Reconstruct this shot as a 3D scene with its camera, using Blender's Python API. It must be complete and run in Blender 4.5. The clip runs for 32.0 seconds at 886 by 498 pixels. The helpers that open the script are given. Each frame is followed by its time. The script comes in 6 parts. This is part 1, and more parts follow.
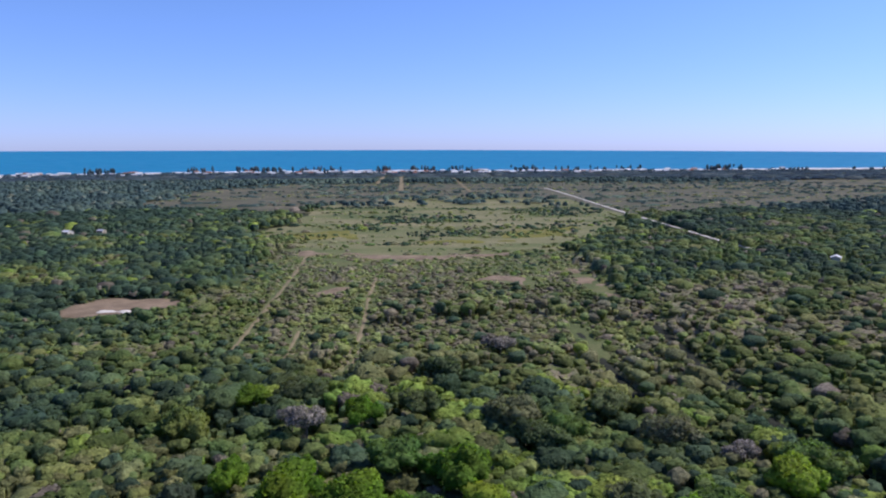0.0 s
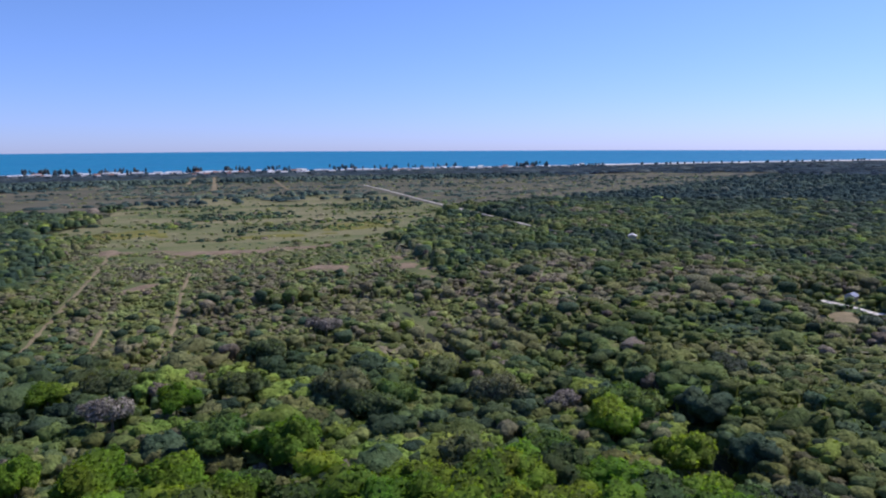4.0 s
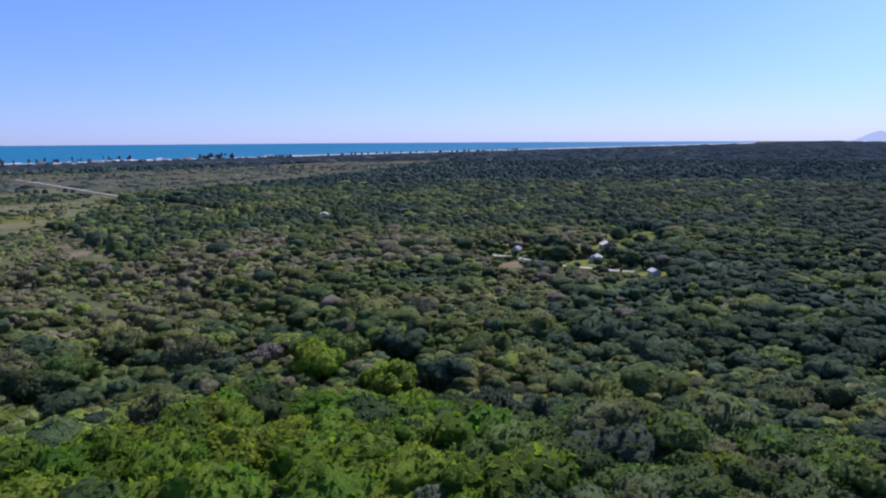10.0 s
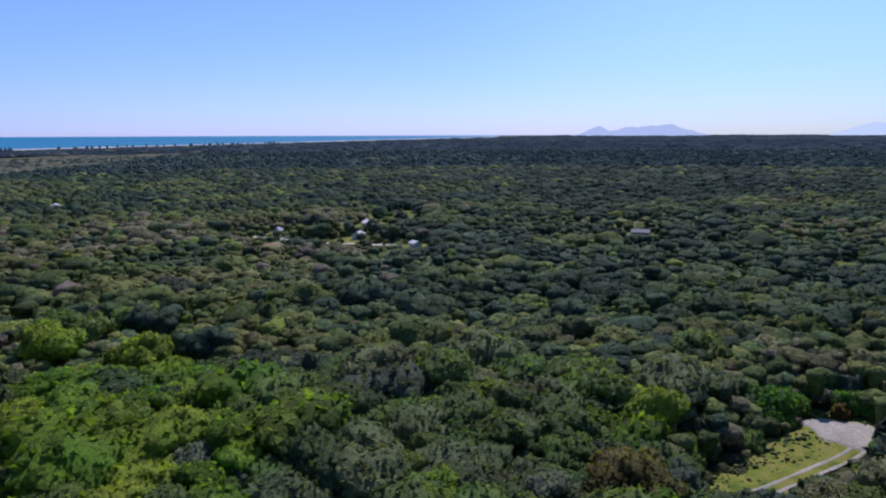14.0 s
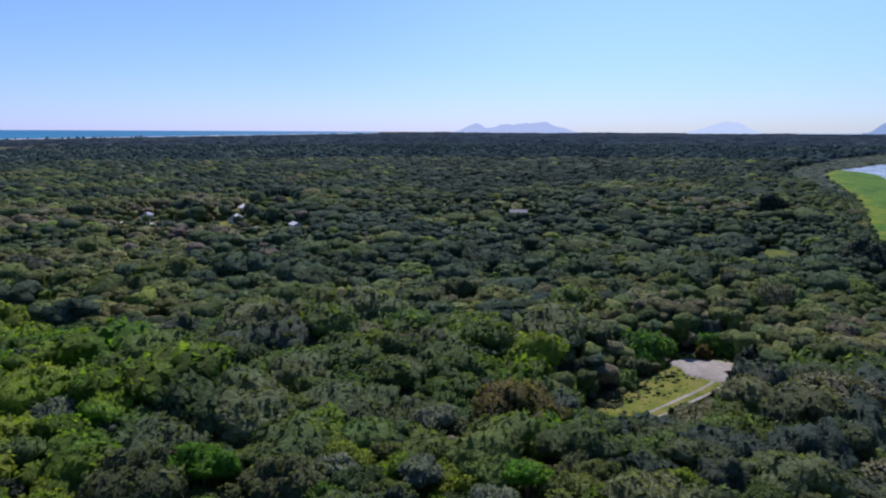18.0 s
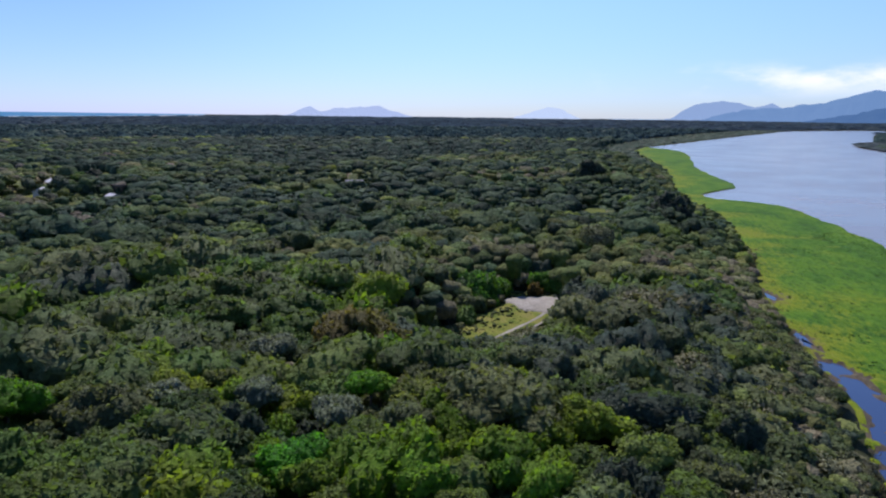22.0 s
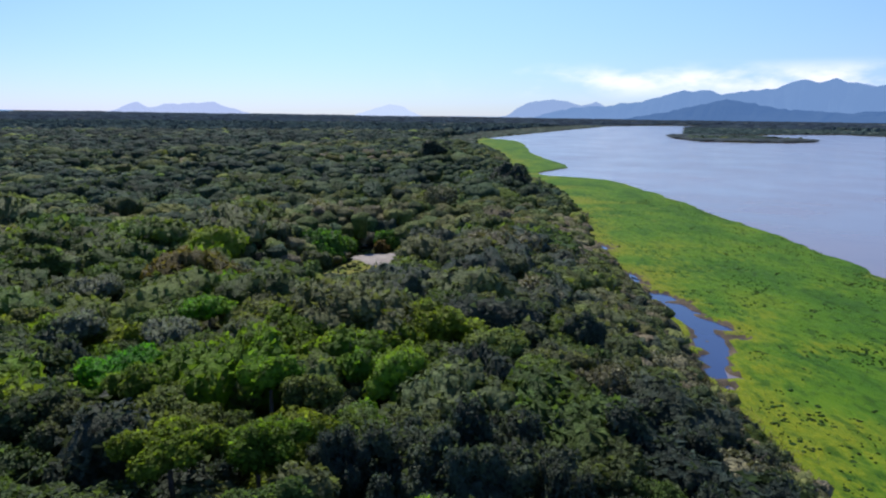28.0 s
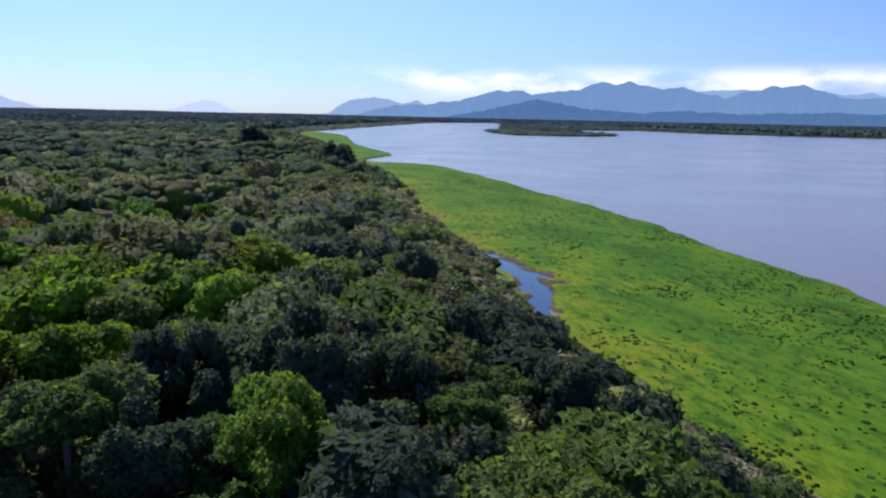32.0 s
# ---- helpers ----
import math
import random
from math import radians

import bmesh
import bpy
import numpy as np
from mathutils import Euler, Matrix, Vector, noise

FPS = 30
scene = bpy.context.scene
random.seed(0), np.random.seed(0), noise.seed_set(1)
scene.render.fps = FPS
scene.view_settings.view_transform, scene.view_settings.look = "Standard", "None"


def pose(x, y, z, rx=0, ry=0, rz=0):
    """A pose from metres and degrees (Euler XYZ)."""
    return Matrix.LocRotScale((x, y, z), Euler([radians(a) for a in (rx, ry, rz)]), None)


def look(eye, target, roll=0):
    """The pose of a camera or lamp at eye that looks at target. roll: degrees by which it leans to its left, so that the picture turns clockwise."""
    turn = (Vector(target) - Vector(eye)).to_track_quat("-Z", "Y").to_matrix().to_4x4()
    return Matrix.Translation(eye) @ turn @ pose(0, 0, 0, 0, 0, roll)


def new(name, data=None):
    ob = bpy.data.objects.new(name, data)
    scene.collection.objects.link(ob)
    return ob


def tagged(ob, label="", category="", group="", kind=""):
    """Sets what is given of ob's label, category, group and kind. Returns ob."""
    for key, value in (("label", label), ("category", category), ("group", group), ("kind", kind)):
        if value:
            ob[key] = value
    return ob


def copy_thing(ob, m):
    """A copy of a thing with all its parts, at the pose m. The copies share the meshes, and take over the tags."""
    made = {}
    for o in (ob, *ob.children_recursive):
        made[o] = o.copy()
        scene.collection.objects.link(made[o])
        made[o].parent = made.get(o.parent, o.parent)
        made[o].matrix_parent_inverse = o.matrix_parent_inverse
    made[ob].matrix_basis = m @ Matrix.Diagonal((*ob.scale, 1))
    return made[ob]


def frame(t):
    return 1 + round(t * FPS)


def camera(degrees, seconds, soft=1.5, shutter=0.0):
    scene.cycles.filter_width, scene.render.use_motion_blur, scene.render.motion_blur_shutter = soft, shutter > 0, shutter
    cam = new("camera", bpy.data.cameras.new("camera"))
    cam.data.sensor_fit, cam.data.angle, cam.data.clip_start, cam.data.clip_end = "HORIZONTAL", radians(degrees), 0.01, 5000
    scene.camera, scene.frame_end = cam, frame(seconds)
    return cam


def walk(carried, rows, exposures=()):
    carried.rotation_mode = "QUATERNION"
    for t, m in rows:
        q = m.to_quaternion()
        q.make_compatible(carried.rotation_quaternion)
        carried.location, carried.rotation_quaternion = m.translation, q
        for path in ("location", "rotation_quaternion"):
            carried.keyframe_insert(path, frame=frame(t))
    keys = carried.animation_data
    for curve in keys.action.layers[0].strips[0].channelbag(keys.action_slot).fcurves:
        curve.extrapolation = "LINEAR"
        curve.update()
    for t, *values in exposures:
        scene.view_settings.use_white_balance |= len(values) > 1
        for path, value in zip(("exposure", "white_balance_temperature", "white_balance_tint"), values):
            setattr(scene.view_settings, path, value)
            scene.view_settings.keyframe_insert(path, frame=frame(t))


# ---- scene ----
import functools

# The drone sinks straight down from 84 m to 22 m and turns to its right on the way.
cam = camera(63.31, 32.0, soft=2.1)

# seconds, x, y, z, heading (clockwise from +y), pitch, lean
PATH = [
    (0.0, 0.00, -0.00, 83.99, 0.00, -8.07, -0.14),
    (0.5, -0.08, -0.21, 83.02, 0.00, -8.04, -0.10),
    (1.0, -0.10, -0.33, 81.96, -0.02, -8.05, -0.09),
    (1.5, -0.18, -0.25, 80.81, -0.02, -8.02, -0.14),
    (2.0, -0.06, 0.23, 79.55, 0.80, -7.97, -0.23),
    (2.5, 0.02, 1.22, 77.97, 2.81, -7.90, -0.34),
    (3.0, -0.19, 2.42, 76.29, 6.45, -7.89, -0.44),
    (3.5, -0.11, 3.06, 75.13, 10.46, -7.90, -0.50),
    (4.0, 0.12, 3.63, 73.89, 14.24, -7.96, -0.53),
    (4.5, 0.17, 4.07, 72.56, 16.99, -7.98, -0.58),
    (6.5, 0.10, 5.64, 68.58, 24.37, -8.20, -0.64),
    (7.0, 0.32, 6.12, 67.40, 26.58, -8.23, -0.66),
    (7.5, 0.64, 6.33, 66.38, 28.51, -8.28, -0.68),
    (8.0, 0.67, 6.37, 65.50, 30.37, -8.35, -0.71),
    (8.5, 0.65, 6.21, 64.46, 31.97, -8.41, -0.73),
    (9.0, 0.47, 5.80, 63.42, 33.77, -8.48, -0.75),
    (9.5, 0.32, 5.31, 62.45, 35.85, -8.51, -0.74),
    (10.0, 0.26, 5.20, 61.38, 38.58, -8.61, -0.75),
    (10.5, 0.43, 5.30, 60.37, 41.66, -8.71, -0.72),
    (11.0, 0.80, 5.72, 59.16, 44.95, -8.80, -0.70),
    (11.5, 1.01, 6.37, 57.95, 47.68, -8.88, -0.73),
    (12.0, 1.41, 6.66, 56.69, 50.07, -8.94, -0.71),
    (12.5, 1.65, 6.69, 55.50, 52.38, -9.02, -0.69),
    (13.0, 1.61, 6.58, 54.51, 54.27, -9.07, -0.66),
    (13.5, 1.52, 6.53, 53.47, 56.01, -9.13, -0.63),
    (14.0, 1.52, 6.54, 52.45, 57.51, -9.20, -0.60),
    (14.5, 1.51, 6.61, 51.50, 58.81, -9.25, -0.56),
    (16.5, 1.30, 6.58, 47.40, 63.73, -9.39, -0.27),
    (17.0, 1.20, 6.57, 46.39, 64.75, -9.39, -0.21),
    (17.5, 1.09, 6.62, 45.47, 65.86, -9.42, -0.17),
    (18.0, 1.14, 6.67, 44.45, 67.03, -9.45, -0.14),
    (18.5, 1.11, 6.70, 43.46, 68.29, -9.45, -0.13),
    (19.0, 1.29, 6.73, 42.29, 69.67, -9.48, -0.06),
    (19.5, 1.26, 6.79, 41.28, 71.16, -9.51, 0.05),
    (20.0, 1.15, 6.71, 40.15, 72.99, -9.50, 0.12),
    (20.5, 1.09, 6.60, 39.16, 74.87, -9.55, 0.18),
    (21.0, 1.11, 6.68, 38.04, 76.95, -9.56, 0.25),
    (21.5, 1.07, 6.70, 37.36, 78.85, -10.08, 0.29),
    (22.0, 0.98, 6.56, 36.60, 80.12, -10.59, 0.35),
    (22.5, 1.13, 6.47, 35.87, 81.21, -10.64, 0.34),
    (23.0, 1.17, 6.43, 35.10, 82.45, -10.65, 0.33),
    (23.5, 1.21, 6.44, 34.41, 83.58, -10.66, 0.39),
    (24.0, 1.20, 6.38, 33.70, 84.63, -10.64, 0.41),
    (24.5, 1.25, 6.44, 33.04, 85.67, -10.65, 0.41),
    (25.0, 1.26, 6.40, 32.32, 86.61, -10.64, 0.46),
    (25.5, 1.28, 6.46, 31.65, 87.69, -10.64, 0.52),
    (27.5, 1.41, 6.39, 28.87, 91.62, -10.63, 0.57),
    (28.0, 1.26, 6.38, 28.17, 92.53, -10.62, 0.54),
    (28.5, 1.17, 6.41, 27.43, 93.35, -10.56, 0.53),
    (29.0, 1.01, 6.43, 26.70, 94.27, -10.54, 0.51),
    (29.5, 0.84, 6.42, 25.96, 95.42, -10.52, 0.51),
    (30.0, 0.80, 6.41, 25.23, 96.73, -10.52, 0.59),
    (30.5, 0.86, 6.37, 24.45, 98.85, -10.56, 0.66),
    (31.0, 1.00, 6.46, 23.65, 101.36, -10.55, 0.74),
    (31.5, 1.12, 6.35, 22.87, 104.00, -10.53, 0.83),
    (32.0, 1.75, 6.54, 22.18, 106.49, -10.55, 1.03),
]


def drone(x, y, z, heading, pitch, lean):
    h, p = radians(heading), radians(pitch)
    way = Vector((math.sin(h) * math.cos(p), math.cos(h) * math.cos(p), math.sin(p)))
    return look((x, y, z), Vector((x, y, z)) + way * 10, lean)


walk(cam, [(row[0], drone(*row[1:])) for row in PATH], exposures=[(0.0, 0.39, 6250, 19), (4.0, 0.27, 6250, 20), (8.0, 0.23, 6120, 21), (13.0, 0.12, 6120, 22), (20.0, 0.13, 6300, 19), (25.0, 0.26, 6450, 16), (32.0, 0.28, 6480, 16)])

# ---- light ----
SUN_HEADING, SUN_HEIGHT = 72.0, 49.0
world = bpy.data.worlds.new("sky")
scene.world = world
world.use_nodes = True


def nodes_of(tree):
    """A short way to add a node and to link two sockets."""
    def add(kind, **values):
        n = tree.nodes.new(kind)
        for key, value in values.items():
            n.inputs[key.replace("_", " ")].default_value = value
        return n
    return add, tree.links.new


def build_sky():
    t = world.node_tree
    t.nodes.clear()
    add, link = nodes_of(t)
    sky = add("ShaderNodeTexSky")
    sky.sky_type, sky.sun_disc = "NISHITA", False
    sky.sun_elevation, sky.sun_rotation = radians(SUN_HEIGHT), radians(SUN_HEADING)
    sky.altitude, sky.air_density, sky.dust_density, sky.ozone_density = 600.0, 1.0, 0.35, 5.0
    # low fair-weather clouds over the mountain range
    co = add("ShaderNodeTexCoord")
    sep = add("ShaderNodeSeparateXYZ")
    link(co.outputs["Generated"], sep.inputs[0])
    stretch = add("ShaderNodeMapping")
    stretch.inputs["Scale"].default_value = (5.0, 5.0, 15.0)
    link(co.outputs["Generated"], stretch.inputs["Vector"])
    noise_a = add("ShaderNodeTexNoise", Scale=1.15, Detail=7.0, Roughness=0.55)
    link(stretch.outputs[0], noise_a.inputs["Vector"])
    band = add("ShaderNodeMapRange")
    band.interpolation_type = "SMOOTHSTEP"
    for key, value in (("From Min", 0.015), ("From Max", 0.05), ("To Min", 0.0), ("To Max", 1.0)):
        band.inputs[key].default_value = value
    link(sep.outputs["Z"], band.inputs["Value"])
    top = add("ShaderNodeMapRange")
    top.interpolation_type = "SMOOTHSTEP"
    for key, value in (("From Min", 0.046), ("From Max", 0.074), ("To Min", 1.0), ("To Max", 0.0)):
        top.inputs[key].default_value = value
    link(sep.outputs["Z"], top.inputs["Value"])
    side = add("ShaderNodeMapRange")
    side.interpolation_type = "SMOOTHSTEP"
    for key, value in (("From Min", 0.05), ("From Max", -0.35), ("To Min", 0.0), ("To Max", 1.0)):
        side.inputs[key].default_value = value
    link(sep.outputs["Y"], side.inputs["Value"])
    puff = add("ShaderNodeMapRange")
    puff.interpolation_type = "SMOOTHSTEP"
    for key, value in (("From Min", 0.39), ("From Max", 0.60), ("To Min", 0.0), ("To Max", 1.0)):
        puff.inputs[key].default_value = value
    link(noise_a.outputs["Fac"], puff.inputs["Value"])
    fac = None
    for n in (band, top, side, puff):
        if fac is None:
            fac = n.outputs["Result"]
        else:
            m = add("ShaderNodeMath")
            m.operation = "MULTIPLY"
            link(fac, m.inputs[0])
            link(n.outputs["Result"], m.inputs[1])
            fac = m.outputs[0]
    mix = add("ShaderNodeMix")
    mix.data_type = "RGBA"
    link(fac, mix.inputs["Factor"])
    low = add("ShaderNodeMapRange")
    low.interpolation_type = "SMOOTHSTEP"
    for key, value in (("From Min", -0.02), ("From Max", 0.22), ("To Min", 0.0), ("To Max", 1.0)):
        low.inputs[key].default_value = value
    link(sep.outputs["Z"], low.inputs["Value"])
    air = add("ShaderNodeMix")
    air.data_type = "RGBA"
    link(low.outputs["Result"], air.inputs["Factor"])
    air.inputs["A"].default_value = (0.73, 0.87, 1.56, 1)
    air.inputs["B"].default_value = (0.85, 1.0, 1.36, 1)
    # paler and brighter towards the sun's side, over the lake
    east = add("ShaderNodeMapRange")
    east.interpolation_type = "SMOOTHSTEP"
    for key, value in (("From Min", 0.68), ("From Max", 1.0), ("To Min", 0.0), ("To Max", 1.0)):
        east.inputs[key].default_value = value
    toward = add("ShaderNodeVectorMath")
    toward.operation = "DOT_PRODUCT"
    toward.inputs[1].default_value = (math.sin(radians(100)), math.cos(radians(100)), 0)
    link(co.outputs["Generated"], toward.inputs[0])
    link(toward.outputs["Value"], east.inputs["Value"])
    pale = add("ShaderNodeMix")
    pale.data_type = "RGBA"
    link(low.outputs["Result"], pale.inputs["Factor"])
    pale.inputs["A"].default_value = (0.75, 0.90, 1.27, 1)
    pale.inputs["B"].default_value = (1.17, 1.32, 1.34, 1)
    whole = add("ShaderNodeMix")
    whole.data_type = "RGBA"
    link(east.outputs["Result"], whole.inputs["Factor"])
    link(air.outputs["Result"], whole.inputs["A"])
    link(pale.outputs["Result"], whole.inputs["B"])
    clear = add("ShaderNodeMix")
    clear.data_type, clear.blend_type = "RGBA", "MULTIPLY"
    clear.inputs["Factor"].default_value = 1.0
    link(sky.outputs[0], clear.inputs["A"])
    link(whole.outputs["Result"], clear.inputs["B"])
    link(clear.outputs["Result"], mix.inputs["A"])
    mix.inputs["B"].default_value = (10.8, 11.1, 11.6, 1)
    back = add("ShaderNodeBackground", Strength=0.089)
    link(mix.outputs["Result"], back.inputs["Color"])
    out = add("ShaderNodeOutputWorld")
    link(back.outputs[0], out.inputs["Surface"])


build_sky()
sun = new("sun", bpy.data.lights.new("sun", "SUN"))
sun.data.energy, sun.data.angle, sun.data.color = 3.7, radians(0.6), (1.0, 0.965, 0.90)
_h, _e = radians(SUN_HEADING), radians(SUN_HEIGHT)
SUN_WAY = Vector((math.sin(_h) * math.cos(_e), math.cos(_h) * math.cos(_e), math.sin(_e)))
sun.matrix_world = look(SUN_WAY * 200, (0, 0, 0))

# ---- materials ----


def material(name):
    m = bpy.data.materials.new(name)
    m.use_nodes = True
    m.node_tree.nodes.clear()
    add, link = nodes_of(m.node_tree)
    out = add("ShaderNodeOutputMaterial")
    return m, add, link, out


def ramp(add, stops):
    n = add("ShaderNodeValToRGB")
    el = n.color_ramp.elements
    while len(el) < len(stops):
        el.new(0.5)
    for e, (p, c) in zip(el, stops):
        e.position, e.color = p, (*c, 1)
    return n


def blended(add, link, kind, fac, a, b):
    n = add("ShaderNodeMix")
    n.data_type, n.blend_type = "RGBA", kind
    if isinstance(fac, float):
        n.inputs["Factor"].default_value = fac
    else:
        link(fac, n.inputs["Factor"])
    for socket, value in (("A", a), ("B", b)):
        if isinstance(value, tuple):
            n.inputs[socket].default_value = (*value, 1)
        else:
            link(value, n.inputs[socket])
    return n.outputs["Result"]


def foliage(name, stops, source="object", shine=0.12, through_light=0.38, spread=0.5, rough=0.5, fine=2.6, gain=1.06):
    """Leaves: a colour for each tree out of the ramp, a lighter or darker one for each tuft."""
    m, add, link, out = material(name)
    pick = ramp(add, stops)
    if source == "object":
        link(add("ShaderNodeObjectInfo").outputs["Random"], pick.inputs[0])
    else:
        a = add("ShaderNodeAttribute")
        a.attribute_name = "tint"
        link(a.outputs["Fac"], pick.inputs[0])
    geo = add("ShaderNodeNewGeometry")
    tuft = add("ShaderNodeMapRange")
    for key, value in (("To Min", 1.0 - spread), ("To Max", 1.0 + spread)):
        tuft.inputs[key].default_value = value
    link(geo.outputs["Random Per Island"], tuft.inputs["Value"])
    grain = add("ShaderNodeTexNoise", Scale=fine, Detail=6.0, Roughness=0.72)
    link(geo.outputs["Position"], grain.inputs["Vector"])
    patch = add("ShaderNodeTexNoise", Scale=0.07, Detail=2.0)
    link(geo.outputs["Position"], patch.inputs["Vector"])
    hue = add("ShaderNodeHueSaturation")
    link(pick.outputs[0], hue.inputs["Color"])
    clump = add("ShaderNodeMapRange")
    for key, value in (("From Min", 0.3), ("From Max", 0.7), ("To Min", 0.92 * gain), ("To Max", 1.32 * gain)):
        clump.inputs[key].default_value = value
    grove = add("ShaderNodeTexNoise", Scale=0.11, Detail=2.0)
    link(geo.outputs["Position"], grove.inputs["Vector"])
    link(grove.outputs["Fac"], clump.inputs["Value"])
    both = add("ShaderNodeMath")
    both.operation = "MULTIPLY"
    link(clump.outputs[0], both.inputs[0])
    link(tuft.outputs[0], both.inputs[1])
    link(both.outputs[0], hue.inputs["Value"])
    shift = add("ShaderNodeMapRange")
    for key, value in (("From Min", 0.3), ("From Max", 0.7), ("To Min", 0.475), ("To Max", 0.525)):
        shift.inputs[key].default_value = value
    link(patch.outputs["Fac"], shift.inputs["Value"])
    link(shift.outputs[0], hue.inputs["Hue"])
    mottle = ramp(add, [(0.3, (1 - rough, 1.02 - rough, 1 - rough)), (0.7, (1.02 + rough, 1 + rough, 0.95 + rough))])
    link(grain.outputs["Fac"], mottle.inputs[0])
    col = blended(add, link, "MULTIPLY", 1.0, hue.outputs[0], mottle.outputs[0])
    p = add("ShaderNodeBsdfPrincipled", Roughness=0.48)
    p.inputs["Specular IOR Level"].default_value = shine
    link(col, p.inputs["Base Color"])
    tufts = add("ShaderNodeTexNoise", Scale=fine * 0.9, Detail=4.0, Roughness=0.65)
    link(geo.outputs["Position"], tufts.inputs["Vector"])
    relief = add("ShaderNodeBump", Strength=1.0, Distance=1.3 / fine)
    link(tufts.outputs["Fac"], relief.inputs["Height"])
    link(relief.outputs[0], p.inputs["Normal"])
    tr = add("ShaderNodeBsdfTranslucent")
    link(blended(add, link, "MULTIPLY", 1.0, col, (1.15, 1.2, 0.7)), tr.inputs["Color"])
    mx = add("ShaderNodeMixShader")
    mx.inputs[0].default_value = through_light
    link(p.outputs[0], mx.inputs[1])
    link(tr.outputs[0], mx.inputs[2])
    link(mx.outputs[0], out.inputs["Surface"])
    return m


def earth(name, stops, scale=0.05, fine=1.5, rough=0.95, bump=0.4, detail=8.0, along=1.0):
    """Soil, grass or sand: large stains and a fine grain, with relief."""
    m, add, link, out = material(name)
    geo = add("ShaderNodeNewGeometry")
    big = add("ShaderNodeTexNoise", Scale=scale, Detail=detail, Roughness=0.62)
    small = add("ShaderNodeTexNoise", Scale=fine, Detail=5.0, Roughness=0.7)
    mp = add("ShaderNodeMapping")
    mp.inputs["Scale"].default_value = (along, 1.0, 1.0)
    link(geo.outputs["Position"], mp.inputs["Vector"])
    link(mp.outputs[0], big.inputs["Vector"])
    link(geo.outputs["Position"], small.inputs["Vector"])
    pick = ramp(add, stops)
    link(big.outputs["Fac"], pick.inputs[0])
    mottle = ramp(add, [(0.25, (0.6, 0.6, 0.6)), (0.75, (1.25, 1.25, 1.25))])
    link(small.outputs["Fac"], mottle.inputs[0])
    col = blended(add, link, "MULTIPLY", 1.0, pick.outputs[0], mottle.outputs[0])
    p = add("ShaderNodeBsdfPrincipled", Roughness=rough)
    p.inputs["Specular IOR Level"].default_value = 0.15
    link(col, p.inputs["Base Color"])
    b = add("ShaderNodeBump", Strength=bump, Distance=0.3)
    link(small.outputs["Fac"], b.inputs["Height"])
    link(b.outputs[0], p.inputs["Normal"])
    link(p.outputs[0], out.inputs["Surface"])
    return m


def marsh_cover(name):
    """A floating meadow: green plants in streaks, drying to yellow and brown along the bank."""
    m, add, link, out = material(name)
    geo = add("ShaderNodeNewGeometry")
    mp = add("ShaderNodeMapping")
    mp.inputs["Scale"].default_value = (0.7, 1.5, 1.0)
    link(geo.outputs["Position"], mp.inputs["Vector"])
    noises = []
    for scale, detail in ((0.05, 9.0), (0.55, 8.0), (1.6, 4.0)):
        n = add("ShaderNodeTexNoise", Scale=scale, Detail=detail, Roughness=0.62)
        link(mp.outputs[0], n.inputs["Vector"])
        noises.append(n.outputs["Fac"])
    green = ramp(add, [(0.30, (0.026, 0.092, 0.004)), (0.44, (0.046, 0.136, 0.004)), (0.56, (0.078, 0.174, 0.005)), (0.72, (0.118, 0.190, 0.006))])
    link(noises[0], green.inputs[0])
    streak = ramp(add, [(0.36, (0.50, 0.58, 0.55)), (0.50, (1.0, 1.0, 1.0)), (0.70, (1.22, 1.12, 1.0))])
    link(noises[1], streak.inputs[0])
    col = blended(add, link, "MULTIPLY", 1.0, green.outputs[0], streak.outputs[0])
    dry = add("ShaderNodeAttribute")
    dry.attribute_name = "tint"
    much = add("ShaderNodeMath")
    much.operation = "ADD"
    link(dry.outputs["Fac"], much.inputs[0])
    link(noises[1], much.inputs[1])
    step = add("ShaderNodeMapRange")
    step.interpolation_type = "SMOOTHSTEP"
    for key, value in (("From Min", 0.92), ("From Max", 1.15), ("To Min", 0.0), ("To Max", 0.85)):
        step.inputs[key].default_value = value
    link(much.outputs[0], step.inputs["Value"])
    fresh = add("ShaderNodeMapRange")
    fresh.interpolation_type = "SMOOTHSTEP"
    for key, value in (("From Min", 0.56), ("From Max", 0.92), ("To Min", 0.0), ("To Max", 0.85)):
        fresh.inputs[key].default_value = value
    link(much.outputs[0], fresh.inputs["Value"])
    lime = ramp(add, [(0.36, (0.130, 0.182, 0.006)), (0.66, (0.215, 0.240, 0.008))])
    link(noises[2], lime.inputs[0])
    col = blended(add, link, "MIX", fresh.outputs[0], col, lime.outputs[0])
    straw = ramp(add, [(0.34, (0.105, 0.085, 0.035)), (0.50, (0.165, 0.165, 0.020)), (0.68, (0.21, 0.195, 0.035))])
    link(noises[2], straw.inputs[0])
    col = blended(add, link, "MIX", step.outputs[0], col, straw.outputs[0])
    p = add("ShaderNodeBsdfPrincipled", Roughness=0.9)
    p.inputs["Specular IOR Level"].default_value = 0.15
    link(col, p.inputs["Base Color"])
    b = add("ShaderNodeBump", Strength=0.9, Distance=0.3)
    link(noises[2], b.inputs["Height"])
    link(b.outputs[0], p.inputs["Normal"])
    link(p.outputs[0], out.inputs["Surface"])
    return m


